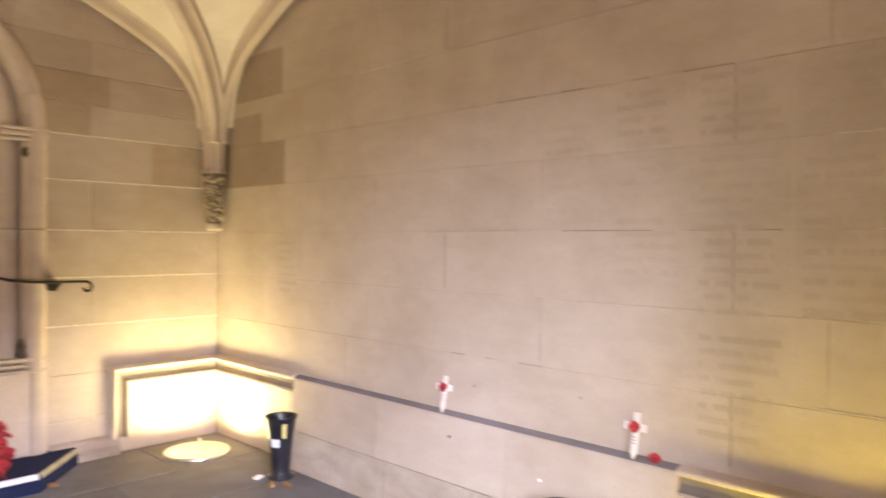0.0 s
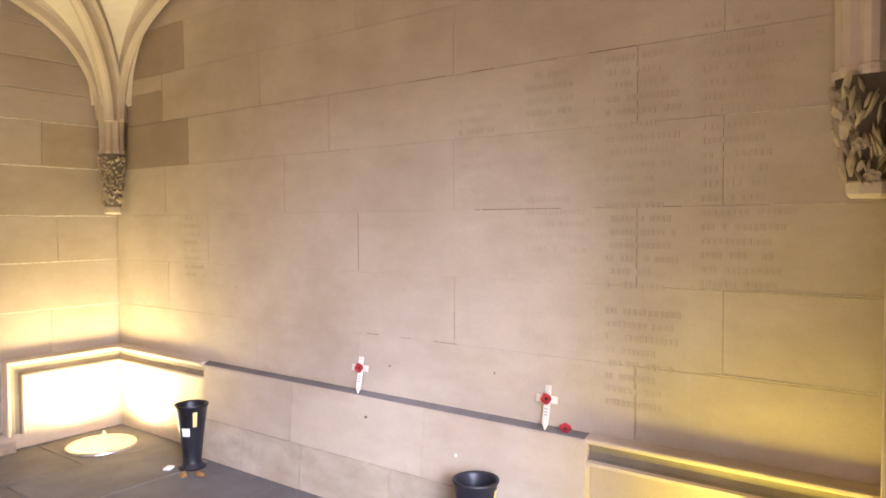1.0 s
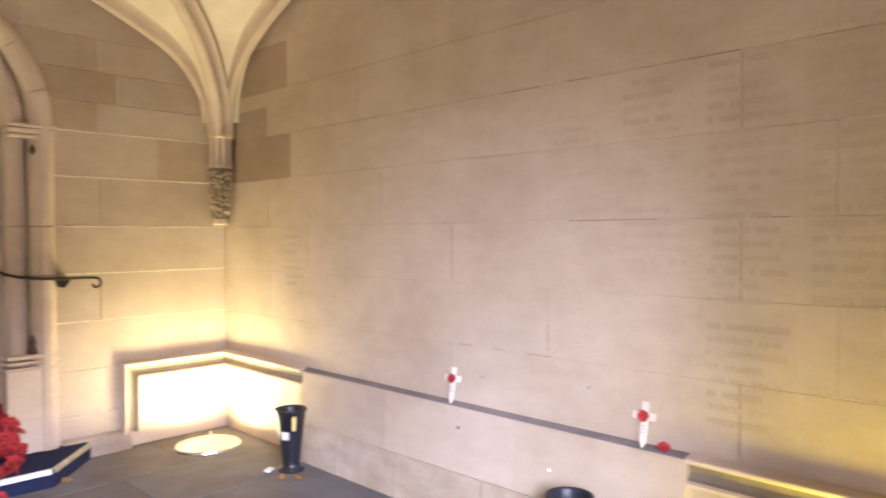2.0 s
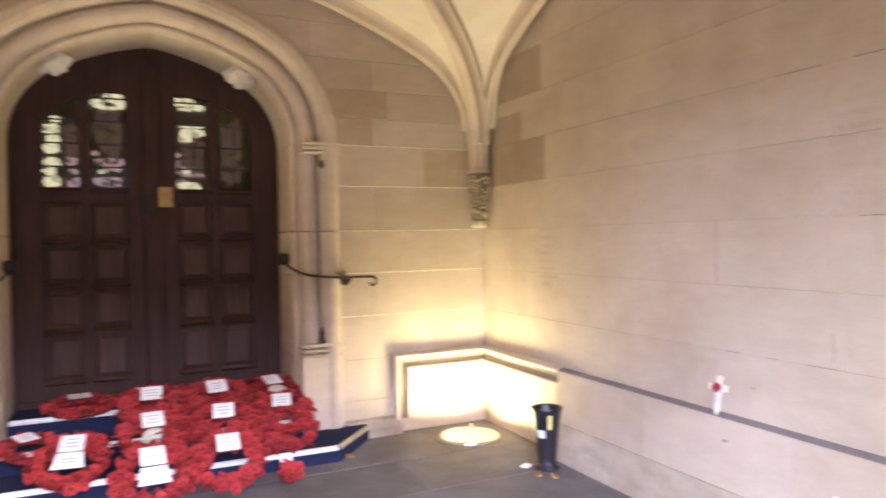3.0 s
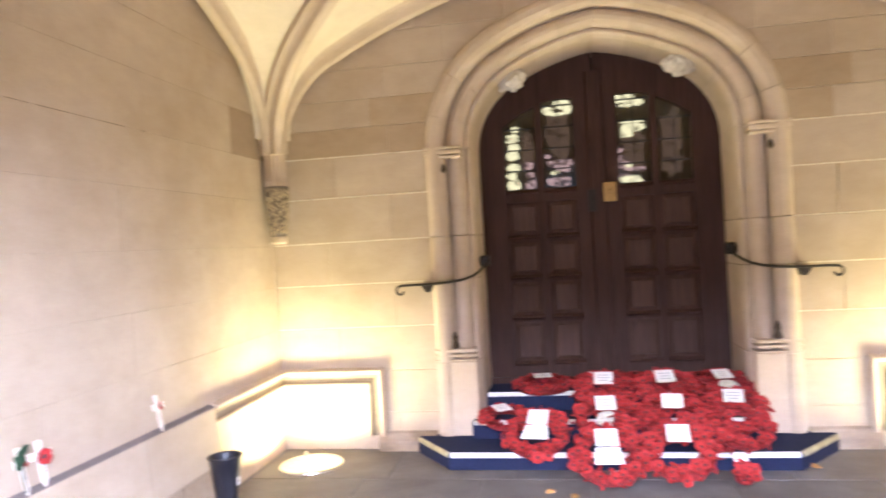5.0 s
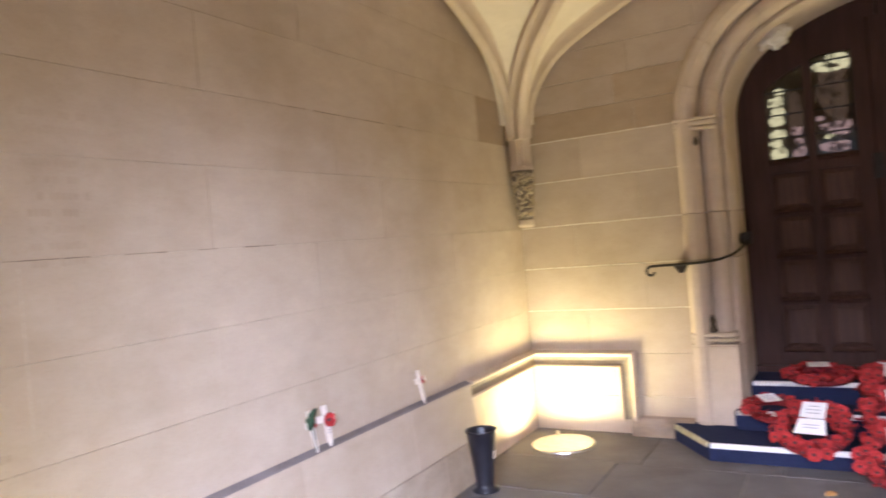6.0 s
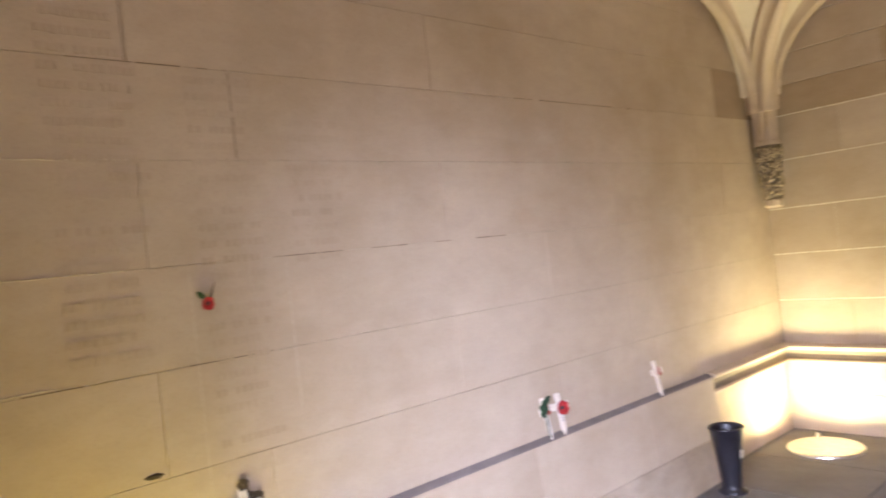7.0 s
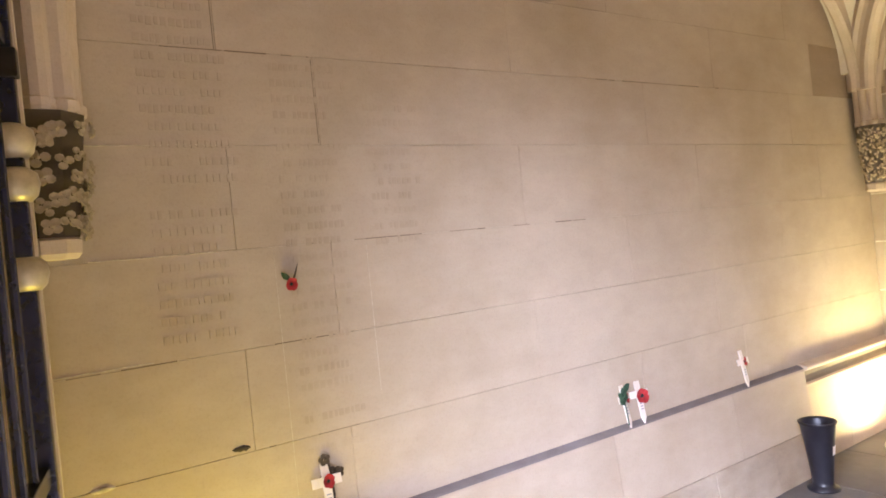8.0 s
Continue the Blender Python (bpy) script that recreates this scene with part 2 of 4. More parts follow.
place_on = {
    "door": lambda u, z, d: (u, -d, z),
    "right": lambda u, z, d: (W - d, u, z),
    "left": lambda u, z, d: (-W + d, u, z),
}

# ---------------------------------------------------------------- ground, floor and shell
ground = whole("ground", box(-60, 60, -120, -5.71, -0.30, -0.012), GRASSY, "grey paving outside the porch", "ground", kind="structure")
floor = whole("floor", box(-W - 0.3, W + 0.3, -5.71, 4.3, -0.25, -0.008), GROUT, "worn grey stone floor of the porch", "floor", kind="structure")

wall_right = whole("wall_right", box(W, W + 0.4, -5.71, 0.9, 0, HEIGHT), MORTAR, "sandstone memorial wall with cut inscriptions", "wall", kind="structure")
wall_left = whole("wall_left", box(-W - 0.4, -W, -5.71, 0.9, 0, HEIGHT), MORTAR, "sandstone memorial wall with poppies and crosses", "wall", kind="structure")

# unseen block, added to cut low skylight and reflections in the panes
backdrop = whole("backdrop", add_box(box(-60, 60, -24, -22, -0.02, 3.4), -9, 9, -23.9, -22.05, 3.4, 6.0), LIGHT_BLOCK, "unseen dark block added to hold back low daylight", "trees", kind="structure")

bm = bmesh.new()
outer = doorway(SURROUND - 0.01, 0.0)
mid = len(outer) // 2
for y0, y1 in ((0.0, 0.9),):
    left = [(-W, 0.0)] + outer[:mid + 1] + [(0.0, HEIGHT), (-W, HEIGHT)]
    right = [(W, 0.0), (W, HEIGHT), (0.0, HEIGHT)] + outer[mid:]
    for poly in (left, right):
        add_prism(bm, [(x, y0, z) for x, z in poly], [(x, y1, z) for x, z in poly])
wall_door = whole("wall_door", bm, MORTAR, "sandstone end wall round an arched doorway", "wall", kind="structure")

# entrance wall behind and beside the camera; unseen arch, narrow and deep to limit daylight
ENTRY = four_centred(1.12, 0.68, 0.45, radians(60))
arch = [(-1.12, 0.0)] + [(-x, z + 1.80) for x, z in ENTRY] + [(x, z + 1.80) for x, z in ENTRY[-2::-1]] + [(1.12, 0.0)]
m2 = len(arch) // 2
bm = bmesh.new()
for poly in ([(-W, 0.0)] + arch[:m2 + 1] + [(0.0, HEIGHT), (-W, HEIGHT)], [(W, 0.0), (W, HEIGHT), (0.0, HEIGHT)] + arch[m2:]):
    add_prism(bm, [(x, -5.70, z) for x, z in poly], [(x, NEAR, z) for x, z in poly])
wall_entrance = whole("wall_entrance", bm, DRESSED, "dressed stone entrance wall, its unseen arch shaped to limit daylight", "wall", kind="structure")

# slender responds that close the entrance wall against the corner shafts
for x0, x1, face in ((-2.10, -1.98, -4.577), (1.98, 2.10, -4.552)):
    bm = box(x0, x1, NEAR + 0.002, face, 0.0, 2.75, 0.018)
    part("respond", bm, DRESSED, wall_entrance, "plain rounded stone respond")

# vault: two crossing pointed barrels
SPRING = 2.10
LUNETTE = four_centred(2.14, 1.12, 0.66, radians(62), 14)
MID_Y = -2.36


def vault_curve(d):
    """Height of the arch at a distance d from its middle."""
    d = abs(d)
    if d >= LUNETTE[0][0]:
        return SPRING
    for (x0, z0), (x1, z1) in zip(LUNETTE, LUNETTE[1:]):
        if x1 <= d <= x0:
            return SPRING + z0 + (z1 - z0) * (x0 - d) / max(x0 - x1, 1e-6)
    return SPRING + LUNETTE[-1][1]


bm = bmesh.new()
knots = [x for x, z in LUNETTE]
xs = sorted({-W, W, *knots, *[-k for k in knots]})
ys = sorted({0.0, NEAR, *[MID_Y + k for k in knots], *[MID_Y - k for k in knots]})
RISE = 0.10


def vault_z(x, y):
    return max(vault_curve(x), vault_curve(y - MID_Y)) + RISE


grid = [[bm.verts.new((x, y, vault_z(x, y))) for y in ys] for x in xs]
tops = [[bm.verts.new((x, y, HEIGHT)) for y in ys] for x in xs]
for i in range(len(xs) - 1):
    for j in range(len(ys) - 1):
        bm.faces.new((grid[i][j], grid[i + 1][j], grid[i + 1][j + 1], grid[i][j + 1]))
        bm.faces.new((tops[i][j], tops[i][j + 1], tops[i + 1][j + 1], tops[i + 1][j]))
ceiling = whole("ceiling", bm, VAULT, "pale limestone ribbed vault over the porch", "ceiling", kind="structure")


def rib_section(w, h):
    """Moulded rib: a soffit, two hollows and two wings; across and down."""
    return [(-w, 0.05), (-w, -0.35 * h), (-0.72 * w, -0.45 * h), (-0.55 * w, -0.62 * h), (-0.42 * w, -0.92 * h), (-0.2 * w, -h),
            (0.2 * w, -h), (0.42 * w, -0.92 * h), (0.55 * w, -0.62 * h), (0.72 * w, -0.45 * h), (w, -0.35 * h), (w, 0.05)]


def rib(path, across, w=0.075, h=0.14):
    """A rib along a path of points under the vault; across: the level direction over it."""
    bm = bmesh.new()
    loops = []
    pts = [Vector(p) for p in path]
    a = Vector(across).normalized()
    for i, p in enumerate(pts):
        d = (pts[min(i + 1, len(pts) - 1)] - pts[max(i - 1, 0)]).normalized()
        out = a.cross(d)
        if out.z < 0 or (abs(out.z) < 0.05 and out.dot(Vector((0, MID_Y, 0)) - p) > 0):
            out = -out
        loops.append([tuple(p + a * s + out * (q + h)) for s, q in rib_section(w, h)])
    return add_sweep(bm, loops, closed=True)


full = [(x, z) for x, z in LUNETTE]
for sy in (0.0, NEAR):
    inward = -1 if sy == 0.0 else 1
    pts = [(-x, sy + inward * 0.075, SPRING + z) for x, z in full] + [(x, sy + inward * 0.075, SPRING + z) for x, z in full[-2::-1]]
    part("wall_rib", rib(pts, (0, 1, 0)), DRESSED, ceiling)
for sx in (-1, 1):
    pts = [(sx * (W - 0.075), MID_Y + x, SPRING + z) for x, z in full] + [(sx * (W - 0.075), MID_Y - x, SPRING + z) for x, z in full[-2::-1]]
    part("wall_rib", rib(pts, (1, 0, 0)), DRESSED, ceiling)
    for ey in (-1, 1):
        pts = [(sx * x, MID_Y + ey * x, SPRING + z - 0.02) for x, z in full]
        part("diagonal_rib", rib(pts, (ey, -sx, 0)), DRESSED, ceiling)

# added lobby box behind the door, closing it off and backing the glow patches
bm = bmesh.new()
add_box(bm, -2.2, -2.0, 0.9, 4.3, 0, 3.6)
add_box(bm, 2.0, 2.2, 0.9, 4.3, 0, 3.6)
add_box(bm, -2.2, 2.2, 4.1, 4.3, 0, 3.6)
add_box(bm, -2.2, 2.2, 0.9, 4.3, 3.6, 3.8)
lobby = whole("wall_lobby", bm, DARK_ROOM, "added dark lobby box behind the door", "wall", kind="structure")

# ---------------------------------------------------------------- in-ground uplights in the four corners
def uplight(x, y, power, aim, color):
    """A round lamp let into the floor: steel ring, glowing glass, small clip."""
    lamp = empty("ground_uplight", "round steel in-ground uplight glowing warm white in the floor", "uplight", "in-ground uplights", at=pose(x, y, 0))
    bm = add_turned(bmesh.new(), [(0.182, -0.05), (0.208, -0.05), (0.208, 0.010), (0.202, 0.016), (0.182, 0.014)], steps=40)
    part("ring", bm, STEEL, lamp, "brushed steel ring", True)
    bm = add_turned(bmesh.new(), [(0.183, -0.02), (0.183, 0.004), (0.14, 0.011), (0.03, 0.013)], steps=40)
    part("lens", bm, LAMP_GLASS, lamp, "glowing glass lens", True)
    sx_ = math.copysign(1, x)
    bm = add_prism(bmesh.new(), [(sx_ * 0.085, 0.185, 0.0), (sx_ * 0.125, 0.185, 0.0), (sx_ * 0.120, 0.150, 0.0), (sx_ * 0.090, 0.150, 0.0)],
                   [(sx_ * 0.098, 0.178, 0.040), (sx_ * 0.112, 0.178, 0.040), (sx_ * 0.110, 0.166, 0.040), (sx_ * 0.100, 0.166, 0.040)])
    part("cable_clip", bm, STEEL, lamp, "small grey cable clip")
    light = bpy.data.lights.new("uplight_beam", "AREA")
    light.shape, light.size, light.energy, light.color = "DISK", 0.32, power, color
    light.spread = radians(166)
    ob = new("uplight_beam", light)
    ob.matrix_world = look((x, y, 0.03), (x + aim[0], y + aim[1], 1.0))
    return lamp


for sx in (-1, 1):
    uplight(sx * 1.98, -0.355, FAR_POWER, (sx * 0.03, 0.02), LAMP_WARM)
    uplight(sx * 1.98, -4.16, NEAR_POWER, (sx * 0.15, 0.0), NEAR_WARM)

# ---------------------------------------------------------------- moulded labels and plinths along the foot of the walls
LABEL = ((0.0, 0.574), (0.052, 0.563), (0.060, 0.557), (0.060, 0.547), (0.050, 0.542), (0.022, 0.527), (0.014, 0.503), (0.020, 0.480),
         (0.038, 0.469), (0.046, 0.464), (0.046, 0.452), (0.030, 0.445), (0.0, 0.440))
HOLLOW = ((0.008, 0.541), (0.046, 0.5415), (0.0245, 0.5275), (0.0165, 0.503), (0.0225, 0.4815), (0.036, 0.4725), (0.008, 0.472))


def corner_label(sx, section):
    """The label mould that wraps a far corner: along the side wall, across the end wall and down its leg."""
    leg_x = 1.545
    loops = []
    for y in (-1.035, None):
        loops.append([(sx * (W - p), (y if y is not None else -p), z) for p, z in section])
    loops.append([(sx * (leg_x + (0.574 - z)), -p, z) for p, z in section])
    loops.append([(sx * (leg_x + (0.574 - z)), -p, 0.10) for p, z in section])
    return add_sweep(bmesh.new(), loops, closed=True)


def near_label(sx, section):
    loops = [[(sx * (W - p), y, z) for p, z in section] for y in (-3.552, -4.575)]
    return add_sweep(bmesh.new(), loops, closed=True)


PLINTH = ((0.036, 0.548), (0.040, 0.540), (0.066, 0.237), (0.064, 0.2335))
for sx, wall in ((1, wall_right), (-1, wall_left)):
    for maker in (corner_label, near_label):
        mould = part("label_mould", maker(sx, LABEL), DRESSED, wall, "moulded stone label over a lit recess")
        part("hollow", maker(sx, HOLLOW), HOLLOW_STONE, mould, "darker hollow of the moulding")
    cuts = (-1.037, -1.84, -2.74, -3.55) if sx > 0 else (-1.037, -1.70, -2.55, -3.55)
    for a, b in zip(cuts, cuts[1:]):
        gap = 0.0015
        upper = [q for q in PLINTH if q[1] > 0.23]
        loops = [[(sx * (W - p), y, z) for p, z in [(0.0, 0.548)] + upper + [(0.0, 0.2335)]] for y in (a - gap, b + gap)]
        part("plinth_stone", add_sweep(bmesh.new(), loops, closed=True), STONE, wall)
        top = [(0.0, 0.568), (0.005, 0.568), (0.032, 0.556), (0.038, 0.5495), (0.0, 0.549)]
        loops = [[(sx * (W - p), y, z) for p, z in top] for y in (a, b)]
        part("ledge", add_sweep(bmesh.new(), loops, closed=True), LEDGE, wall, "grimy sloping ledge")
    cuts = (-1.037, -1.45, -1.93, -2.546, -3.1, -3.55)
    for a, b in zip(cuts, cuts[1:]):
        lower = [(0.064, 0.231), (0.067, 0.228), (0.090 + random.uniform(-0.005, 0.003), 0.0), (0.0, 0.0), (0.0, 0.231)]
        loops = [[(sx * (W - p), y, z) for p, z in lower] for y in (a - 0.003, b + 0.003)]
        part("plinth_stone", add_sweep(bmesh.new(), loops, closed=True), PLINTH_STONE, wall)
    # low rough footing between the doorway and the label's leg
    lower = [(0.0, 0.13), (0.035, 0.115), (0.06, 0.07), (0.065, 0.0), (0.0, 0.0)]
    loops = [[(sx * x, -p, z) for p, z in lower] for x in (1.19, 1.36, 1.60)]
    part("footing", add_sweep(bmesh.new(), loops, closed=True), GRIMED, wall_door)

# ---------------------------------------------------------------- doorway surround
PROFILE = ((0.305, 0.004), (0.305, -0.026), (0.290, -0.054), (0.262, -0.066), (0.225, -0.064), (0.195, -0.046), (0.176, -0.016), (0.170, 0.040), (0.158, 0.044),
           (0.152, 0.014), (0.138, 0.004), (0.115, 0.000), (0.090, 0.006), (0.070, 0.022), (0.058, 0.040), (0.050, 0.074), (0.040, 0.076), (0.034, 0.060),
           (0.022, 0.062), (0.010, 0.085), (0.0, 0.125), (-0.004, 0.64))
outlines = [doorway(o, 0.02) for o, y in PROFILE]
count = len(outlines[0])
surround = empty("door_surround", "moulded limestone arch with shafts round the doorway", "doorway", kind="structure")


def outline_at(f):
    """The moulding's section at a place along the doorway's outline."""
    i = min(int(f), count - 2)
    t = f - i
    return [(o[i][0] * (1 - t) + o[i + 1][0] * t, y, o[i][1] * (1 - t) + o[i + 1][1] * t) for o, (q, y) in zip(outlines, PROFILE)]


last = count - 1
jamb = [(z - 0.02) / (DOOR_SPRING - 0.02) for z in (0.02, 0.60, 1.160, 1.458, DOOR_SPRING)]
cuts = jamb + [3.5, 7.0, 11.2, 14.5, 17.5]
cuts = cuts + [last / 2] + [last - c for c in cuts[::-1]]
for a, b in zip(cuts, cuts[1:]):
    eps = 0.0012 if b <= 1 or a >= last - 1 else 0.018
    inner = [k for k in range(count) if a + eps < k < b - eps]
    loops = [outline_at(f) for f in (a + eps, *inner, b - eps)]
    loops = [loop + [(loop[-1][0] * 1.06, loop[-1][1], loop[-1][2]), (loop[0][0], loop[-1][1], loop[0][2])] for loop in loops]
    part("voussoir", add_sweep(bmesh.new(), loops, closed=True), DRESSED, surround)
for sx in (-1, 1):
    bm = bmesh.new()
    for x0, x1, y0, y1, z0, z1 in ((0.908, 1.174, -0.066, 0.08, 2.046, 2.066), (0.914, 1.170, -0.060, 0.08, 2.012, 2.041), (0.918, 1.167, -0.055, 0.08, 1.985, 2.005)):
        add_box(bm, min(sx * x0, sx * x1), max(sx * x0, sx * x1), y0, y1, z0, z1, 0.007)
    part("capital", bm, DRESSED, surround)
    bm = bmesh.new()
    for x0, x1, y0, y1, z0, z1 in ((0.890, 1.168, -0.064, 0.13, 0.668, 0.690), (0.888, 1.168, -0.058, 0.14, 0.636, 0.654), (0.886, 1.170, -0.062, 0.15, 0.606, 0.618),
                                   (0.884, 1.166, -0.055, 0.17, 0.10, 0.604), (0.876, 1.190, -0.062, 0.20, 0.0, 0.098)):
        add_box(bm, min(sx * x0, sx * x1), max(sx * x0, sx * x1), y0, y1, z0, z1, 0.009)
    part("shaft_base", bm, DRESSED, surround, "worn moulded base")
    # small worn stop between the two shafts
    bm = add_turned(bmesh.new(), [(0.012, 0.0), (0.030, 0.01), (0.018, 0.05), (0.022, 0.075), (0.006, 0.115)], (sx * 1.03, -0.03, 0.690), 10)
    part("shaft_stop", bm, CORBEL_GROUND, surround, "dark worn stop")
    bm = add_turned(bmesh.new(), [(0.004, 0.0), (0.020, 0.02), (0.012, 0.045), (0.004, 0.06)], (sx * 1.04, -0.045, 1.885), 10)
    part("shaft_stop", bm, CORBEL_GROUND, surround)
    # pale carved boss under the arch
    bm = bmesh.new()
    bmesh.ops.create_icosphere(bm, subdivisions=4, radius=0.10)
    for v in bm.verts:
        n = noise.noise(v.co * 22 + Vector((sx * 9, 0, 0))) * 0.034 + noise.noise(v.co * 60) * 0.016
        v.co += v.co.normalized() * n
        v.co = Vector((v.co.x * 0.98, v.co.y * 0.9, v.co.z * 0.76))
    bmesh.ops.rotate(bm, verts=bm.verts, cent=(0, 0, 0), matrix=Matrix.Rotation(radians(-sx * -22), 3, "Y"))
    bmesh.ops.translate(bm, verts=bm.verts, vec=(sx * 0.560, 0.20, 2.525))
    part("carved_boss", bm, PALE_CARVED, surround, "pale carved stone head-stop", True)

# ---------------------------------------------------------------- vaulting corbels in the corners
def octagon(cx, cy, r, z):
    r *= SLIM[0]
    return [(cx + r * math.cos(math.pi / 8 + k * math.pi / 4), cy + r * math.sin(math.pi / 8 + k * math.pi / 4), z) for k in range(8)]


def add_leaf(bm, o, right, up, out, w, l, lift):
    """A carved leaf with a raised midrib and a curled tip."""
    pts = [(0, 0, 0.0), (-0.8 * w, 0.35 * l, 0.25 * lift), (0, 0.42 * l, lift), (0.8 * w, 0.35 * l, 0.25 * lift), (-0.5 * w, 0.75 * l, 0.6 * lift),
           (0, 0.8 * l, 1.25 * lift), (0.5 * w, 0.75 * l, 0.6 * lift), (0, l, 0.7 * lift)]
    v = [bm.verts.new(o + right * a + up * b + out * c) for a, b, c in pts]
    back = [bm.verts.new(o + right * a + up * b - out * 0.012) for a, b, c in (pts[0], pts[1], pts[4], pts[7], pts[6], pts[3])]
    for q in ((0, 2, 1), (0, 3, 2), (1, 2, 5, 4), (2, 3, 6, 5), (4, 5, 7), (5, 6, 7)):
        bm.faces.new([v[i] for i in q])
    rim = [v[0], v[1], v[4], v[7], v[6], v[3]]
    for i in range(6):
        bm.faces.new((rim[i], back[i], back[(i + 1) % 6], rim[(i + 1) % 6]))


def add_petal(bm, o, side, way, out, r):
    """A rounded, cupped petal with a back."""
    rim = [o + way * (r * (0.55 + 0.45 * math.cos(t))) + side * (r * 0.46 * math.sin(t)) + out * (0.30 * r) for t in [-2.4 + 0.8 * i for i in range(7)]]
    v = [bm.verts.new(p) for p in rim]
    hub = bm.verts.new(o + way * (0.55 * r) + out * (0.12 * r))
    back = [bm.verts.new(p - out * (0.22 * r)) for p in rim]
    for i in range(7):
        j = (i + 1) % 7
        bm.faces.new((hub, v[i], v[j]))
        bm.faces.new((v[i], back[i], back[j], v[j]))


def add_bloom(bm, o, right, up, out, r, petals):
    """A carved flower: cupped petals round a boss."""
    for k in range(petals):
        a = 2 * math.pi * k / petals + 0.5
        d, s = right * math.cos(a) + up * math.sin(a), up * math.cos(a) - right * math.sin(a)
        add_petal(bm, o, s, d, out, r)
    c = [bm.verts.new(o + (right * math.cos(t * 1.0472) + up * math.sin(t * 1.0472)) * 0.26 * r + out * 0.42 * r) for t in range(6)]
    top = bm.verts.new(o + out * 0.62 * r)
    for i in range(6):
        bm.faces.new((c[i], c[(i + 1) % 6], top))


SLIM = [0.76]


def corbel(cx, cy, style, seed, tall=1.0):
    def squat(bm):
        """Lower the carved bell and stretch the springer down to meet it."""
        neck = 0.052 + 0.348 * tall
        for v in bm.verts:
            z = v.co.z
            if z > 0.40:
                v.co.z = neck + (z - 0.40) * (0.78 - neck) / 0.38
            elif z > 0.052:
                v.co.z = 0.052 + (z - 0.052) * tall
        return bm

    rnd = random.Random(seed)
    thing = empty("corbel", {"leaf": "carved stone corbel covered with dense foliage", "reed": "carved stone corbel with long curling daffodil leaves",
                             "bloom": "carved stone corbel covered with four-petalled flowers"}[style], "corbel", "vaulting corbels", at=pose(cx, cy, 1.47))
    rows = ((0.062, 0.0), (0.072, 0.012), (0.074, 0.045), (0.066, 0.052))
    bm = add_sweep(bmesh.new(), [octagon(0, 0, r, z) for r, z in rows], closed=True)
    part("foot_block", bm, DRESSED, thing, "plain lit foot block")
    bm = add_sweep(bmesh.new(), [octagon(0, 0, r, z) for r, z in ((0.070, 0.052), (0.082, 0.16), (0.098, 0.30), (0.108, 0.40))], closed=True)
    # the bell's dark colour stands for shade behind the carving
    part("bell", squat(bm), HOLLOW_STONE if style == "leaf" else CORBEL_GROUND, thing, "ground of the carving, coloured dark for its shade")
    bm = bmesh.new()
    face = math.atan2(MID_Y - cy, -cx)
    tries = {"leaf": 210, "reed": 120, "bloom": 44}[style]
    for k in range(tries):
        z = 0.06 + 0.31 * ((k + rnd.random()) / tries)
        a = face + rnd.uniform(-1.75, 1.75)
        r = SLIM[0] * (0.070 + (z - 0.05) * 0.105)
        out = Vector((math.cos(a), math.sin(a), 0.05)).normalized()
        right = Vector((-math.sin(a), math.cos(a), 0))
        up = out.cross(right) * -1
        if up.z < 0:
            up = -up
        o = Vector((r * math.cos(a), r * math.sin(a), z)) * 1.0
        if style == "leaf":
            t = rnd.uniform(-1.2, 1.2)
            add_leaf(bm, o, right * math.cos(t) + up * math.sin(t), up * math.cos(t) - right * math.sin(t), out, 0.008, rnd.uniform(0.018, 0.030), 0.011)
        elif style == "reed":
            t = rnd.uniform(-0.5, 0.5)
            add_leaf(bm, o - up * 0.03, right * math.cos(t) + up * math.sin(t), up * math.cos(t) - right * math.sin(t), out, 0.0065, rnd.uniform(0.05, 0.10), 0.016)
            if k % 14 == 0:
                add_bloom(bm, o + out * 0.012, right, up, out, 0.024, 5)
        else:
            add_bloom(bm, o + out * rnd.uniform(0.006, 0.018), right * math.cos(k) + up * math.sin(k), up * math.cos(k) - right * math.sin(k), out, rnd.uniform(0.021, 0.028), rnd.choice((3, 4)))
    part("carved_foliage", squat(bm), CARVED, thing, "weathered undercut carving")
    def fluted(r, z):
        r *= SLIM[0]
        return [(r * (0.80 + 0.20 * abs(math.cos(k * math.pi / 8 * 2))) * math.cos(k * math.pi / 16), r * (0.80 + 0.20 * abs(math.cos(k * math.pi / 8 * 2))) * math.sin(k * math.pi / 16), z) for k in range(32)]
    bm = add_sweep(bmesh.new(), [fluted(r, z) for r, z in ((0.110, 0.40), (0.114, 0.408), (0.114, 0.425), (0.106, 0.43), (0.108, 0.59), (0.120, 0.78))], closed=True)
    part("springer", squat(bm), DRESSED, thing, "plain springer block under the ribs")
    return thing


corbel(W - 0.095, -0.118, "leaf", 3)
corbel(-W + 0.095, -0.118, "leaf", 8)
SLIM[0] = 1.0
corbel(W - 0.095, -4.500, "reed", 5, 0.87)
corbel(-W + 0.095, -4.532, "bloom", 6, 0.87)

# ---------------------------------------------------------------- double door
DOOR_Y = 0.50
SILL = 0.385
door = empty("door_1", "dark-stained oak double door with leaded lights, closed", "door", kind="structure")


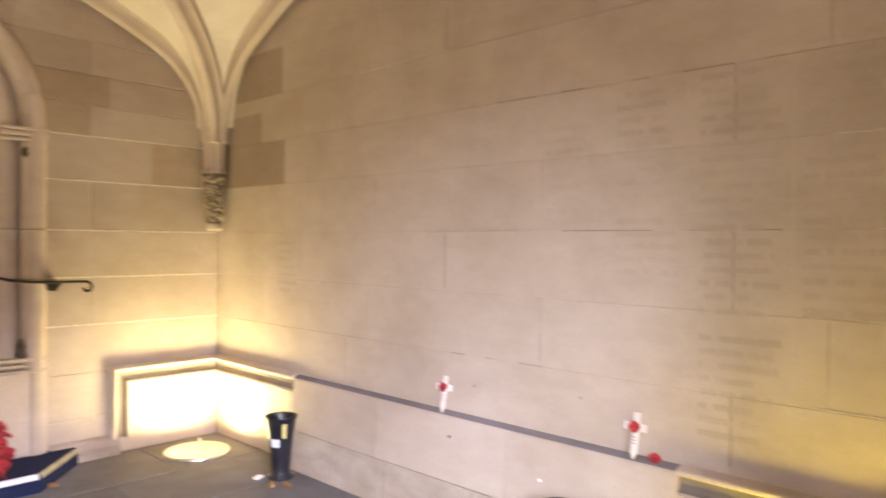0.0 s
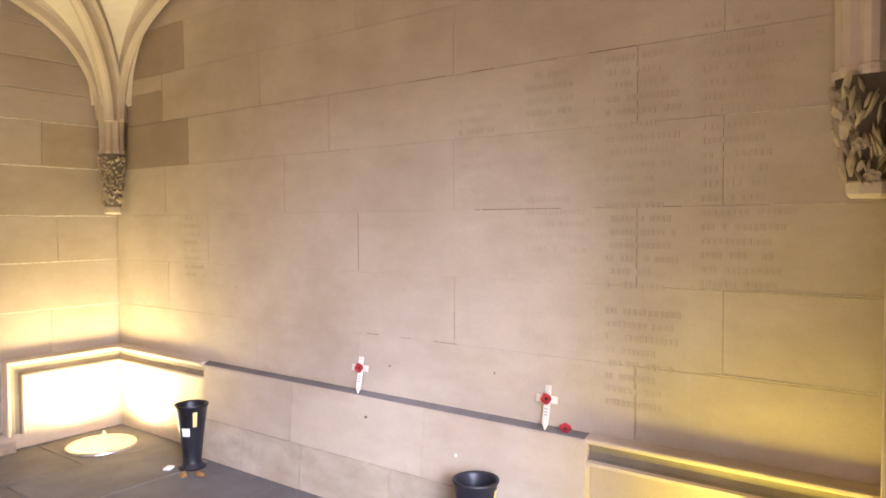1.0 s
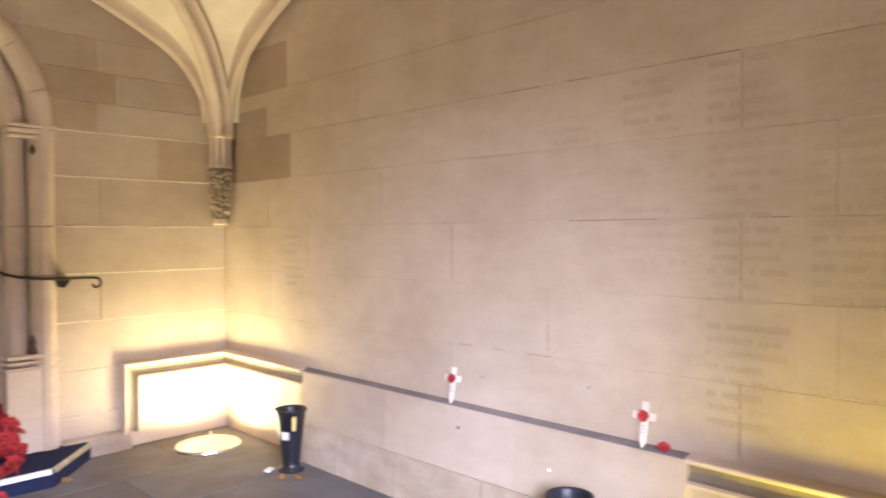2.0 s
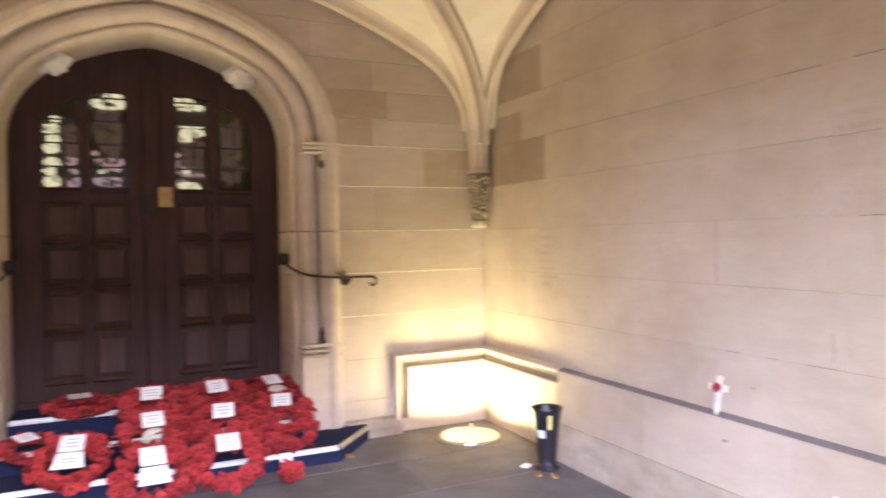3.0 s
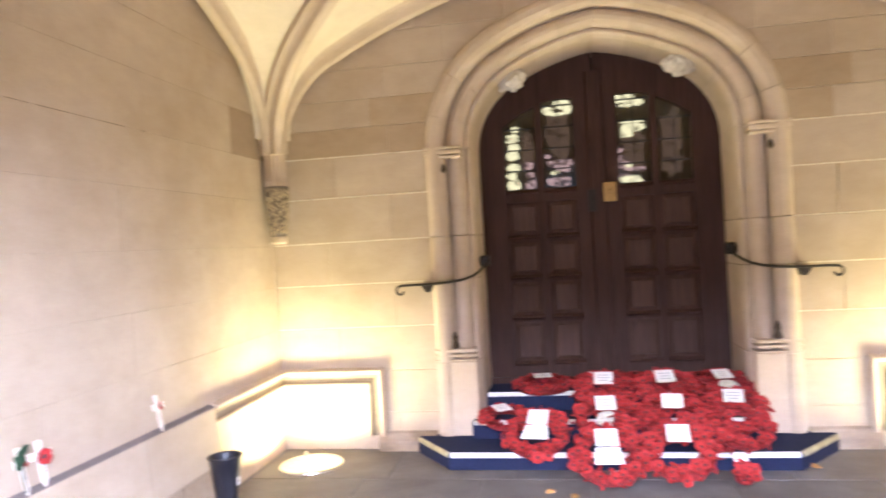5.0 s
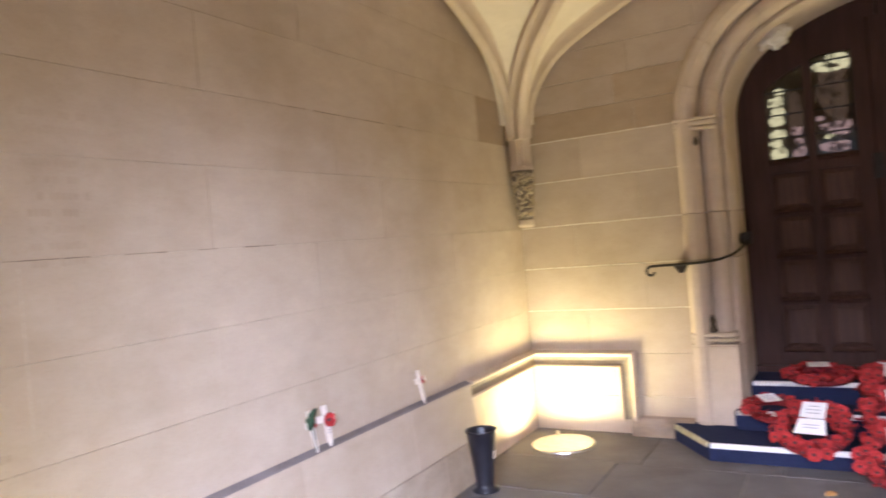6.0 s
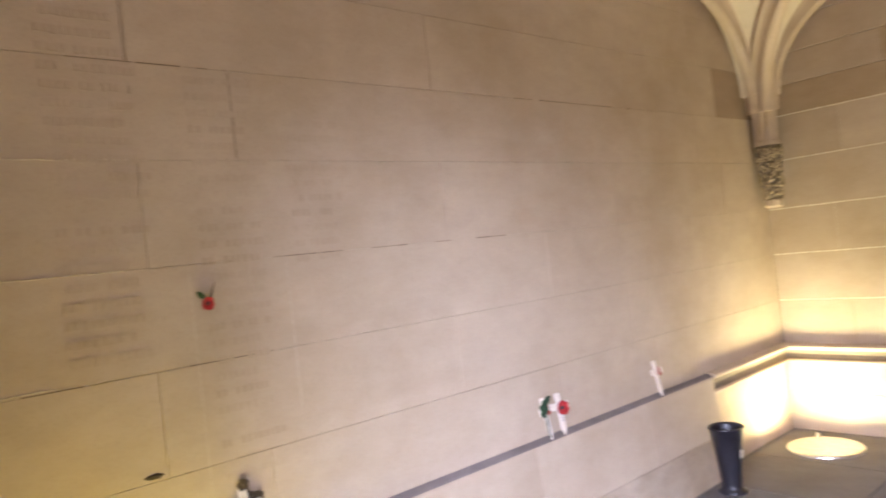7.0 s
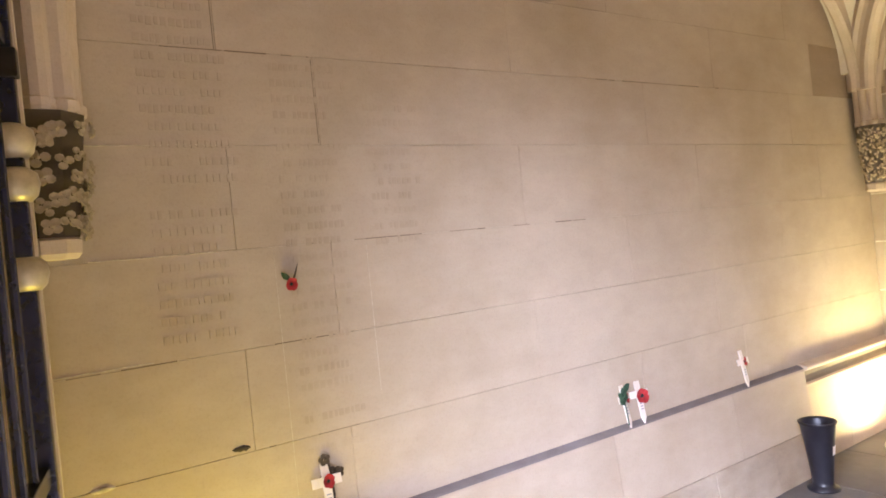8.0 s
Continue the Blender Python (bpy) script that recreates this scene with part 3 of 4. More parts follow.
def column(x0, x1, z0, y0, y1, inset, low=None):
    """A board whose head follows the arch; low: its foot may follow it too."""
    n = max(2, int((x1 - x0) / 0.04))
    xs_ = [x0 + (x1 - x0) * i / n for i in range(n + 1)]
    up_ = [(x, door_height(x, 0.06) - inset) for x in xs_]
    dn_ = [(x, low(x) if low else z0) for x in xs_]
    poly = dn_ + up_[::-1]
    return add_prism(bmesh.new(), [(x, y0, z) for x, z in poly], [(x, y1, z) for x, z in poly])


COLS = ((0.155, 0.385), (0.435, 0.670))
ROWS = (0.45, 0.495, 0.795, 0.835, 1.095, 1.135, 1.390, 1.430, 1.680, 1.765)


def pane_head(x):
    return min(door_height(x, 0.0) - 0.24, 2.42)


for sx in (-1, 1):
    leaf = part("door_leaf", box(min(sx * 0.004, sx * 0.92), max(sx * 0.004, sx * 0.92), DOOR_Y + 0.035, DOOR_Y + 0.06, SILL, 1.70), OAK, door, "oak door leaf")

    def span(a, b):
        return (a, b) if sx > 0 else (-b, -a)
    # stiles
    for a, b, y in ((0.004, COLS[0][0], 0.0), (COLS[0][1], COLS[1][0], 0.006), (COLS[1][1], 0.93, 0.0)):
        part("stile", column(*span(a, b), SILL, DOOR_Y + y, DOOR_Y + 0.058, 0.0), OAK, leaf)
    # heads over the panes
    for a, b in COLS:
        part("pane_head", column(*span(a, b), 0, DOOR_Y + 0.004, DOOR_Y + 0.058, 0.0, pane_head), OAK, leaf)
    # rails and panels
    for z0, z1 in ((SILL, ROWS[1]), (ROWS[2], ROWS[3]), (ROWS[4], ROWS[5]), (ROWS[6], ROWS[7]), (ROWS[8], ROWS[9])):
        for a, b in COLS:
            x0, x1 = span(a, b)
            part("rail", box(x0, x1, DOOR_Y + 0.008, DOOR_Y + 0.058, z0, z1), OAK, leaf)
            bm = add_prism(bmesh.new(), [(x0, DOOR_Y - 0.008, z1 - 0.012), (x0, DOOR_Y + 0.01, z1 + 0.008), (x0, DOOR_Y + 0.01, z1 - 0.03)],
                           [(x1, DOOR_Y - 0.008, z1 - 0.012), (x1, DOOR_Y + 0.01, z1 + 0.008), (x1, DOOR_Y + 0.01, z1 - 0.03)])
            part("rail_moulding", bm, OAK, leaf)
    for z0, z1 in ((ROWS[1], ROWS[2]), (ROWS[3], ROWS[4]), (ROWS[5], ROWS[6]), (ROWS[7], ROWS[8])):
        for a, b in COLS:
            x0, x1 = span(a, b)
            g, e = 0.004, 0.035
            back = [(x0 + g, DOOR_Y + 0.036, z0 + g), (x1 - g, DOOR_Y + 0.036, z0 + g), (x1 - g, DOOR_Y + 0.036, z1 - g), (x0 + g, DOOR_Y + 0.036, z1 - g)]
            slope = [(x0 + e - 0.005, DOOR_Y + 0.026, z0 + e - 0.005), (x1 - e + 0.005, DOOR_Y + 0.026, z0 + e - 0.005), (x1 - e + 0.005, DOOR_Y + 0.026, z1 - e + 0.005), (x0 + e - 0.005, DOOR_Y + 0.026, z1 - e + 0.005)]
            field = [(x0 + e, DOOR_Y + 0.018, z0 + e), (x1 - e, DOOR_Y + 0.018, z0 + e), (x1 - e, DOOR_Y + 0.018, z1 - e), (x0 + e, DOOR_Y + 0.018, z1 - e)]
            part("panel", add_sweep(bmesh.new(), [back, slope, field], closed=True), OAK_PANEL, leaf)
    # leaded lights
    for a, b in COLS:
        x0, x1 = span(a, b)
        n = 6
        xs_ = [x0 + (x1 - x0) * i / n for i in range(n + 1)]
        poly = [(x0, ROWS[9]), (x1, ROWS[9])] + [(x, pane_head(x)) for x in xs_[::-1]]
        bm = add_prism(bmesh.new(), [(x, DOOR_Y + 0.030, z) for x, z in poly], [(x, DOOR_Y + 0.034, z) for x, z in poly])
        pane = part("pane", bm, GLASS, leaf, "old leaded glass pane")
        pane.visible_shadow = False
        bm = bmesh.new()
        top = min(pane_head(x0), pane_head(x1))
        z = ROWS[9] + 0.15
        while z < top:
            add_box(bm, x0, x1, DOOR_Y + 0.026, DOOR_Y + 0.038, z - 0.005, z + 0.005)
            z += 0.155
        xm = (x0 + x1) / 2
        add_box(bm, xm - 0.004, xm + 0.004, DOOR_Y + 0.0265, DOOR_Y + 0.0375, ROWS[9], min(pane_head(xm), top + 0.05))
        part("lead_came", bm, LEAD, leaf)
bm = add_prism(bmesh.new(), [(-0.05, DOOR_Y - 0.018, SILL), (0.05, DOOR_Y - 0.018, SILL), (0.065, DOOR_Y + 0.004, SILL), (-0.065, DOOR_Y + 0.004, SILL)],
               [(-0.05, DOOR_Y - 0.018, 2.60), (0.05, DOOR_Y - 0.018, 2.60), (0.065, DOOR_Y + 0.004, 2.60), (-0.065, DOOR_Y + 0.004, 2.60)])
part("meeting_bead", bm, OAK, door, "raised bead where the leaves meet")
bm = box(0.035, 0.125, DOOR_Y - 0.030, DOOR_Y + 0.002, 1.645, 1.785, 0.006)
plate = part("lock_plate", bm, BRASS, door, "square worn brass lock plate")
bm = add_turned(bmesh.new(), [(0.012, 0.0), (0.018, 0.012), (0.020, 0.03), (0.010, 0.038)], steps=14)
bmesh.ops.rotate(bm, verts=bm.verts, cent=(0, 0, 0), matrix=Matrix.Rotation(radians(90), 3, "X"))
bmesh.ops.translate(bm, verts=bm.verts, vec=(0.08, DOOR_Y - 0.03, 1.715))
part("knob", bm, BRASS, plate)
part("threshold", box(-0.90, 0.90, DOOR_Y - 0.035, DOOR_Y + 0.12, 0.342, SILL, 0.006), OAK, door, "oak threshold")
bm = box(-0.075, -0.02, DOOR_Y - 0.024, DOOR_Y, 1.58, 1.74, 0.004)
part("keep_plate", bm, IRON, door)

# glow patches added in the lobby for the bright spots in the leaded lights
glow_group = empty("pane_glow_group", "added glow patches behind the door's leaded panes", "window", kind="structure")
rnd = random.Random(12)


def lump(cx, cz, rx, rz, depth, cut=None):
    """A rounded glow patch with a wavy edge; cut: an upright line that bounds it."""
    pts = []
    for k in range(18):
        t = 2 * math.pi * k / 18
        c, q = math.cos(t), math.sin(t)
        j = rnd.uniform(0.74, 1.12)
        x = cx + rx * j * math.copysign(abs(c) ** 0.75, c)
        pts.append((min(x, cut) if cut is not None else x, cz + rz * j * math.copysign(abs(q) ** 0.75, q)))
    return add_prism(bmesh.new(), [(x, depth - 0.004, z) for x, z in pts], [(x, depth, z) for x, z in pts])


PANE_GLOWS = (
    (YELLOW_GLOW, 4.080, (
        (-0.81, 2.78, 0.056, 0.042), (-0.85, 2.67, 0.089, 0.064), (-0.84, 2.55, 0.083, 0.056), (-0.86, 2.45, 0.089, 0.058), (-0.85, 2.30, 0.089, 0.070),
        (-0.88, 2.20, 0.072, 0.042), (-0.86, 2.09, 0.089, 0.067), (-0.39, 2.98, 0.073, 0.050), (-0.23, 3.05, 0.101, 0.067), (-0.16, 2.98, 0.056, 0.056),
        (-0.29, 2.93, 0.112, 0.022), (0.44, 3.05, 0.051, 0.057), (0.56, 3.05, 0.091, 0.062), (0.68, 2.99, 0.068, 0.043), (0.54, 2.96, 0.085, 0.023),
        (0.61, 2.76, 0.154, 0.017), (0.61, 2.68, 0.154, 0.057), (0.54, 2.61, 0.085, 0.037), (0.54, 2.06, 0.165, 0.043), (0.54, 2.23, 0.043, 0.023),
        (-0.35, 2.21, 0.050, 0.028),
    )),
    (PINK_GLOW, 4.086, (
        (-0.67, 2.32, 0.078, 0.047), (-0.65, 2.20, 0.050, 0.039), (-0.65, 2.09, 0.067, 0.061), (-0.42, 2.42, 0.056, 0.034), (-0.28, 2.32, 0.168, 0.050),
        (-0.23, 2.25, 0.101, 0.039), (-0.30, 2.09, 0.168, 0.062), (0.43, 2.43, 0.051, 0.037), (0.46, 2.33, 0.079, 0.037), (0.47, 2.25, 0.074, 0.045),
        (0.61, 2.19, 0.125, 0.026), (0.47, 2.11, 0.074, 0.040),
    )),
    (BROWN_GLOW, 4.092, (
        (-0.67, 2.53, 0.072, 0.265), (-0.29, 2.70, 0.157, 0.336), (0.61, 2.43, 0.142, 0.313), (1.06, 2.47, 0.149, 0.430),
    )),
)
for mat_, depth, lumps in PANE_GLOWS:
    for n, (cx, cz, rx, rz) in enumerate(lumps):
        edge = -0.75 if mat_ is YELLOW_GLOW and cx < -0.75 else None
        part("pane_glow", lump(cx, cz, rx, rz, depth - 0.0002 * n, edge), mat_, glow_group)

# ---------------------------------------------------------------- steps
steps = empty("entrance_steps", "three low steps covered in navy carpet with white nosings", "steps", kind="structure")


def step(front, z0, z1, back):
    """A carpeted step; front: its outline from left to right."""
    pts = [(x, y) for x, y in front] + [(front[-1][0], back), (front[0][0], back)]
    bm = add_prism(bmesh.new(), [(x, y, z0) for x, y in pts], [(x, y, z1) for x, y in pts])
    bmesh.ops.bevel(bm, geom=[e for e in bm.edges if all(v.co.z > z1 - 1e-4 for v in e.verts)], offset=0.008, segments=2, affect="EDGES")
    tread = part("step", bm, CARPET, steps)
    for i, ((xa, ya), (xb, yb)) in enumerate(zip(front, front[1:])):
        d = Vector((xb - xa, yb - ya, 0)).normalized()
        n = Vector((-d.y, d.x, 0))
        a, b = Vector((xa, ya, 0)) + d * 0.012, Vector((xb, yb, 0)) - d * 0.012
        sec = ((-0.005, z1 - 0.024), (-0.007, z1 - 0.002), (-0.002, z1 + 0.004), (0.013, z1 + 0.004), (0.013, z1 - 0.010), (0.004, z1 - 0.012), (0.004, z1 - 0.024))
        bm = add_sweep(bmesh.new(), [[tuple(p + n * o + Vector((0, 0, z))) for o, z in sec] for p in (a, b)], closed=True)
        if abs(d.y) > 0.3:
            part("nosing", bm, NOSING_DULL, tread, "dull yellow nosing strip")
        else:
            part("nosing", bm, NOSING, tread, "white nosing strip")


step(((-1.31, -0.09), (-1.04, -0.455), (1.01, -0.465), (1.33, -0.09)), 0.0, 0.10, 0.02)
step(((-0.93, -0.125), (0.93, -0.125)), 0.02, 0.215, 0.20)
step(((-0.858, 0.15), (0.858, 0.15)), 0.05, 0.342, 0.52)

# ---------------------------------------------------------------- wrought handrails beside the door
def handrail(sx):
    rail = empty("handrail", "short wrought-iron handrail with a scrolled end on the jamb", "handrail", "iron handrails")
    pts = [(sx * 0.80, 0.17, 1.265), (sx * 0.82, 0.10, 1.235), (sx * 0.845, 0.02, 1.205), (sx * 0.88, -0.05, 1.180), (sx * 0.95, -0.09, 1.158), (sx * 1.05, -0.10, 1.146),
           (sx * 1.18, -0.10, 1.140), (sx * 1.30, -0.10, 1.140), (sx * 1.37, -0.10, 1.138)]
    for k in range(1, 12):
        a = math.pi / 2 - k * 0.42
        r = 0.036 - 0.0017 * k
        pts.append((sx * (1.372 + r * math.cos(a)), -0.10, 1.102 + r * math.sin(a)))
    bm = add_tube(bmesh.new(), pts, 0.0088, 8)
    part("bar", bm, IRON, rail, smooth=True)
    bm = add_prism(bmesh.new(), [(sx * 1.145, -0.088, 1.134), (sx * 1.235, -0.088, 1.134), (sx * 1.20, -0.088, 1.085), (sx * 1.18, -0.088, 1.085)],
                   [(sx * 1.145, 0.0, 1.134), (sx * 1.235, 0.0, 1.134), (sx * 1.20, 0.0, 1.085), (sx * 1.18, 0.0, 1.085)])
    part("bracket", bm, IRON, rail)
    bm = add_turned(bmesh.new(), [(0.03, 0.0), (0.035, 0.012), (0.02, 0.02)], steps=14)
    bmesh.ops.rotate(bm, verts=bm.verts, cent=(0, 0, 0), matrix=Matrix.Rotation(radians(-sx * 90), 3, "Y"))
    bmesh.ops.translate(bm, verts=bm.verts, vec=(sx * 0.855, 0.19, 1.27))
    part("wall_rose", bm, IRON, rail)
    bm = box(min(sx * 0.79, sx * 0.85), max(sx * 0.79, sx * 0.85), 0.15, 0.24, 1.23, 1.31, 0.012)
    part("end_block", bm, IRON, rail)


handrail(-1)
handrail(1)

# ---------------------------------------------------------------- poppies, wreaths and crosses
def poppy_mesh(r=0.034):
    """A paper poppy: two overlapping pairs of cupped petals and a black heart."""
    bm = bmesh.new()
    for k in range(4):
        a = k * math.pi / 2 + 0.3
        lift = 0.004 if k % 2 else 0.0
        c, s = math.cos(a), math.sin(a)
        hub = bm.verts.new((0, 0, 0.002 + lift))
        rim = []
        for j in range(5):
            t = (j - 2) / 2 * 0.98
            q = r * (0.90 + 0.10 * math.cos(2.6 * t))
            x, y = q * math.cos(t), q * math.sin(t)
            rim.append(bm.verts.new((c * x - s * y, s * x + c * y, 0.012 + lift + 0.005 * math.cos(j * 2.6 + k))))
        mid_ = [bm.verts.new((v.co.x * 0.55, v.co.y * 0.55, 0.005 + lift)) for v in rim]
        for j in range(4):
            bm.faces.new((hub, mid_[j], mid_[j + 1]))
            bm.faces.new((mid_[j], rim[j], rim[j + 1], mid_[j + 1]))
    for f in bm.faces:
        f.smooth = True
    ring = [bm.verts.new((0.24 * r * math.cos(k * 1.0472), 0.24 * r * math.sin(k * 1.0472), 0.010)) for k in range(6)]
    low = [bm.verts.new((v.co.x, v.co.y, 0.002)) for v in ring]
    top = bm.verts.new((0, 0, 0.016))
    for k in range(6):
        f = bm.faces.new((ring[k], ring[(k + 1) % 6], top))
        f.material_index = 1
        f = bm.faces.new((low[k], low[(k + 1) % 6], ring[(k + 1) % 6], ring[k]))
        f.material_index = 1
    me = bpy.data.meshes.new("poppy")
    bm.to_mesh(me)
    bm.free()
    me.materials.append(POPPY)
    me.materials.append(POPPY_HEART)
    return me


POPPY_MESH = poppy_mesh()


def poppy(parent, m):
    ob = new("poppy", POPPY_MESH)
    ob.parent = parent
    ob.matrix_basis = m
    return ob


def print_bars(bm, x0, x1, y0, y1, z, rows, rnd_):
    for k in range(rows):
        y = y0 + (y1 - y0) * (k + 0.5) / rows
        w = rnd_.uniform(0.45, 0.9) * (x1 - x0) / 2
        add_box(bm, (x0 + x1) / 2 - w, (x0 + x1) / 2 + w, y - 0.0022, y + 0.0022, z, z + 0.0006)


def wreath(m, ring=0.155, emblem=False, seed=1, cards=2, size=1.0):
    """A remembrance wreath lying in its own level plane, its head towards +y."""
    rnd_ = random.Random(seed)
    thing = empty("poppy_wreath", "round wreath of red paper poppies with white cards", "wreath", "poppy wreaths", at=m)
    loops = []
    for k in range(28):
        a = 2 * math.pi * k / 28
        loops.append([((ring + 0.040 * math.cos(b)) * math.cos(a), (ring + 0.040 * math.cos(b)) * math.sin(a), 0.022 * math.sin(b)) for b in [2 * math.pi * j / 8 for j in range(8)]])
    bm = add_sweep(bmesh.new(), loops + [loops[0]], closed=True, caps=False)
    bmesh.ops.remove_doubles(bm, verts=bm.verts, dist=1e-5)
    part("backing_ring", bm, POPPY_BACK, thing, "dark red backing ring")
    for rr, n, tilt, z in ((ring + 0.040, 17, 48, 0.012), (ring + 0.006, 15, 12, 0.028), (ring - 0.034, 11, -42, 0.016)):
        for k in range(n):
            a = 2 * math.pi * (k + rnd_.uniform(-0.2, 0.2)) / n + rr * 40
            t = pose(rr * math.cos(a), rr * math.sin(a), z + rnd_.uniform(-0.004, 0.006), 0, 0, math.degrees(a)) @ pose(0, 0, 0, rnd_.uniform(-14, 14), tilt + rnd_.uniform(-14, 14), rnd_.uniform(0, 360))
            poppy(thing, t @ Matrix.Scale(rnd_.uniform(0.92, 1.15), 4))
    if cards:
        part("card", box(-0.062, 0.062, 0.030, 0.150, 0.056, 0.058), CARD, thing, "white message card")
        bm = bmesh.new()
        print_bars(bm, -0.05, 0.05, 0.05, 0.13, 0.0581, 3, rnd_)
        part("print", bm, CARD_PRINT, thing)
    if cards > 1:
        bm = add_prism(bmesh.new(), [(-0.080, -0.085, 0.048), (0.080, -0.085, 0.048), (0.064, 0.022, 0.054), (-0.064, 0.022, 0.054)],
                       [(-0.080, -0.085, 0.050), (0.080, -0.085, 0.050), (0.064, 0.022, 0.056), (-0.064, 0.022, 0.056)])
        part("card", bm, CARD, thing, "white message card")
        bm = bmesh.new()
        print_bars(bm, -0.05, 0.05, -0.055, -0.012, 0.0552, 2, rnd_)
        part("print", bm, CARD_PRINT, thing)
    if emblem:
        bm = add_turned(bmesh.new(), [(0.066, 0.030), (0.068, 0.040), (0.05, 0.044), (0.01, 0.045)], (0, -0.03, 0), 24)
        badge = part("badge", bm, EMBLEM, thing, "round pale printed badge")
    thing.scale = (size, size, size)
    return thing


POPPY_BACK = plain("dark_red_paper", (0.20, 0.012, 0.014), 0.8, vary=0.5, scale=60)
for n, (x, y, z, tilt, spin, emblem, cards, size) in enumerate((
        (-0.46, 0.250, 0.350, 3, 8, False, 1, 1.0),
        (-0.685, -0.240, 0.245, 12, 35, False, 1, 0.86),
        (-0.490, -0.390, 0.188, 30, -8, False, 2, 1.02),
        (-0.055, 0.260, 0.352, 4, 10, False, 1, 1.0),
        (0.150, 0.270, 0.350, 3, 40, False, 0, 1.0),
        (0.345, 0.280, 0.352, 4, -15, False, 1, 0.95),
        (0.560, 0.230, 0.350, 4, 0, False, 0, 0.92),
        (0.720, 0.050, 0.362, 22, 12, True, 1, 0.90),
        (0.150, -0.050, 0.312, 26, 25, False, 0, 0.98),
        (0.530, -0.070, 0.298, 25, 70, False, 0, 0.95),
        (-0.060, 0.005, 0.345, 30, -4, False, 1, 1.0),
        (0.345, 0.005, 0.348, 30, 6, False, 1, 1.0),
        (0.700, -0.240, 0.270, 31, -10, False, 1, 0.96),
        (0.520, -0.370, 0.200, 32, 50, False, 0, 0.93),
        (0.140, -0.350, 0.212, 31, 20, False, 0, 0.92),
        (-0.060, -0.290, 0.246, 33, 4, True, 1, 1.0),
        (0.335, -0.285, 0.250, 33, -6, False, 1, 1.0),
        (0.700, -0.395, 0.215, 31, 8, False, 0, 0.90),
        (-0.080, -0.640, 0.122, 35, 2, False, 2, 1.04),
        (0.320, -0.590, 0.132, 36, -3, False, 1, 1.02))):
    wreath(pose(x, y, z + 0.012, tilt, 0, spin), emblem=emblem, seed=20 + n, cards=cards, size=size)

# a small poppy posy with a card in front of the steps
posy = empty("poppy_posy", "small round posy of red poppies with a white card", "posy", at=pose(0.645, -0.655, 0.055, 38, 0, 5))
for k in range(9):
    a = k * 2.4
    r = 0.022 * math.sqrt(k)
    poppy(posy, pose(r * math.cos(a), r * math.sin(a) - 0.02, 0.03 - r * 0.15, 0, 0, math.degrees(a)) @ pose(0, 0, 0, 0, 10 + 300 * r, k * 70))
part("stem_block", add_turned(bmesh.new(), [(0.05, -0.03), (0.06, 0.0), (0.05, 0.03)], (0, -0.02, 0), 14), POPPY_BACK, posy, "dark red paper base")
part("card", box(-0.04, 0.035, 0.05, 0.10, 0.025, 0.027), CARD, posy, "white message card")


def cross(sx, y, lean=10, spin=0.0, z=0.556, flower=True, scale=1.0):
    """A small wooden remembrance cross standing on the plinth's ledge against a side wall."""
    m = pose(sx * (W - 0.040), y, z, 0, 0, -90 * sx + spin) @ pose(0, 0, 0, -lean, 0, 0)
    thing = empty("remembrance_cross", "small pale wooden cross with a red poppy, propped against the wall", "cross", "remembrance crosses", at=m)
    bm = add_prism(bmesh.new(), [(0, -0.003, 0), (0.013, -0.003, 0.025), (0.014, -0.003, 0.182), (-0.014, -0.003, 0.182), (-0.013, -0.003, 0.025)],
                   [(0, 0.004, 0), (0.013, 0.004, 0.025), (0.014, 0.004, 0.182), (-0.014, 0.004, 0.182), (-0.013, 0.004, 0.025)])
    part("upright", bm, PALE_WOOD, thing)
    part("arm", box(-0.050, 0.050, -0.006, 0.0, 0.112, 0.142, 0.001), PALE_WOOD, thing)
    if flower:
        p = poppy(thing, pose(0, -0.008, 0.127, 90, 0, 15) @ Matrix.Scale(0.72, 4))
    bm = bmesh.new()
    for k in range(3):
        add_box(bm, -0.008, 0.008, -0.0042, -0.0030, 0.060 + k * 0.012, 0.064 + k * 0.012)
    part("print", bm, CARD_PRINT, thing)
    thing.scale = (scale, scale, scale)
    return thing


cross(1, -2.320, spin=4)
cross(1, -3.365, spin=-3)
cross(-1, -1.560, spin=3)
cross(-1, -2.440, spin=14)
cross(-1, -2.350, spin=-6)
cross(-1, -3.835, spin=0, z=0.585)

# loose poppies on the ledge and on the wall
def lone_poppy(m, label, leaf=True, scale=1.0):
    thing = empty("paper_poppy", label, "poppy", "loose poppies", at=m)
    poppy(thing, Matrix.Scale(scale, 4))
    if leaf:
        bm = bmesh.new()
        add_leaf(bm, Vector((0.0, 0.012, 0.004)), Vector((0.9, 0.2, 0)), Vector((-0.35, 0.93, 0)), Vector((0, 0, 1)), 0.011, 0.036, 0.006)
        part("leaf", bm, LEAF, thing, "green paper leaf")
    return thing


lone_poppy(pose(W - 0.030, -3.452, 0.572, 25, -30, 0), "red paper poppy lying on the stone ledge", False, 0.75)
lone_poppy(pose(-W + 0.014, -3.884, 1.338, 90, 0, 90) @ pose(0, 0, 0, 8, 6, 20), "red paper poppy with a green leaf fixed to the wall", True, 0.66)
lone_poppy(pose(-W + 0.075, -2.40, 0.690, 90, 0, 80) @ pose(0, 0, 0, -10, 0, 10), "red paper poppy tied between two wooden crosses", False, 1.0)
sprig = empty("green_sprig", "dark green sprig tucked behind a wooden cross", "sprig", at=pose(-W + 0.045, -2.475, 0.60))
rnd = random.Random(4)
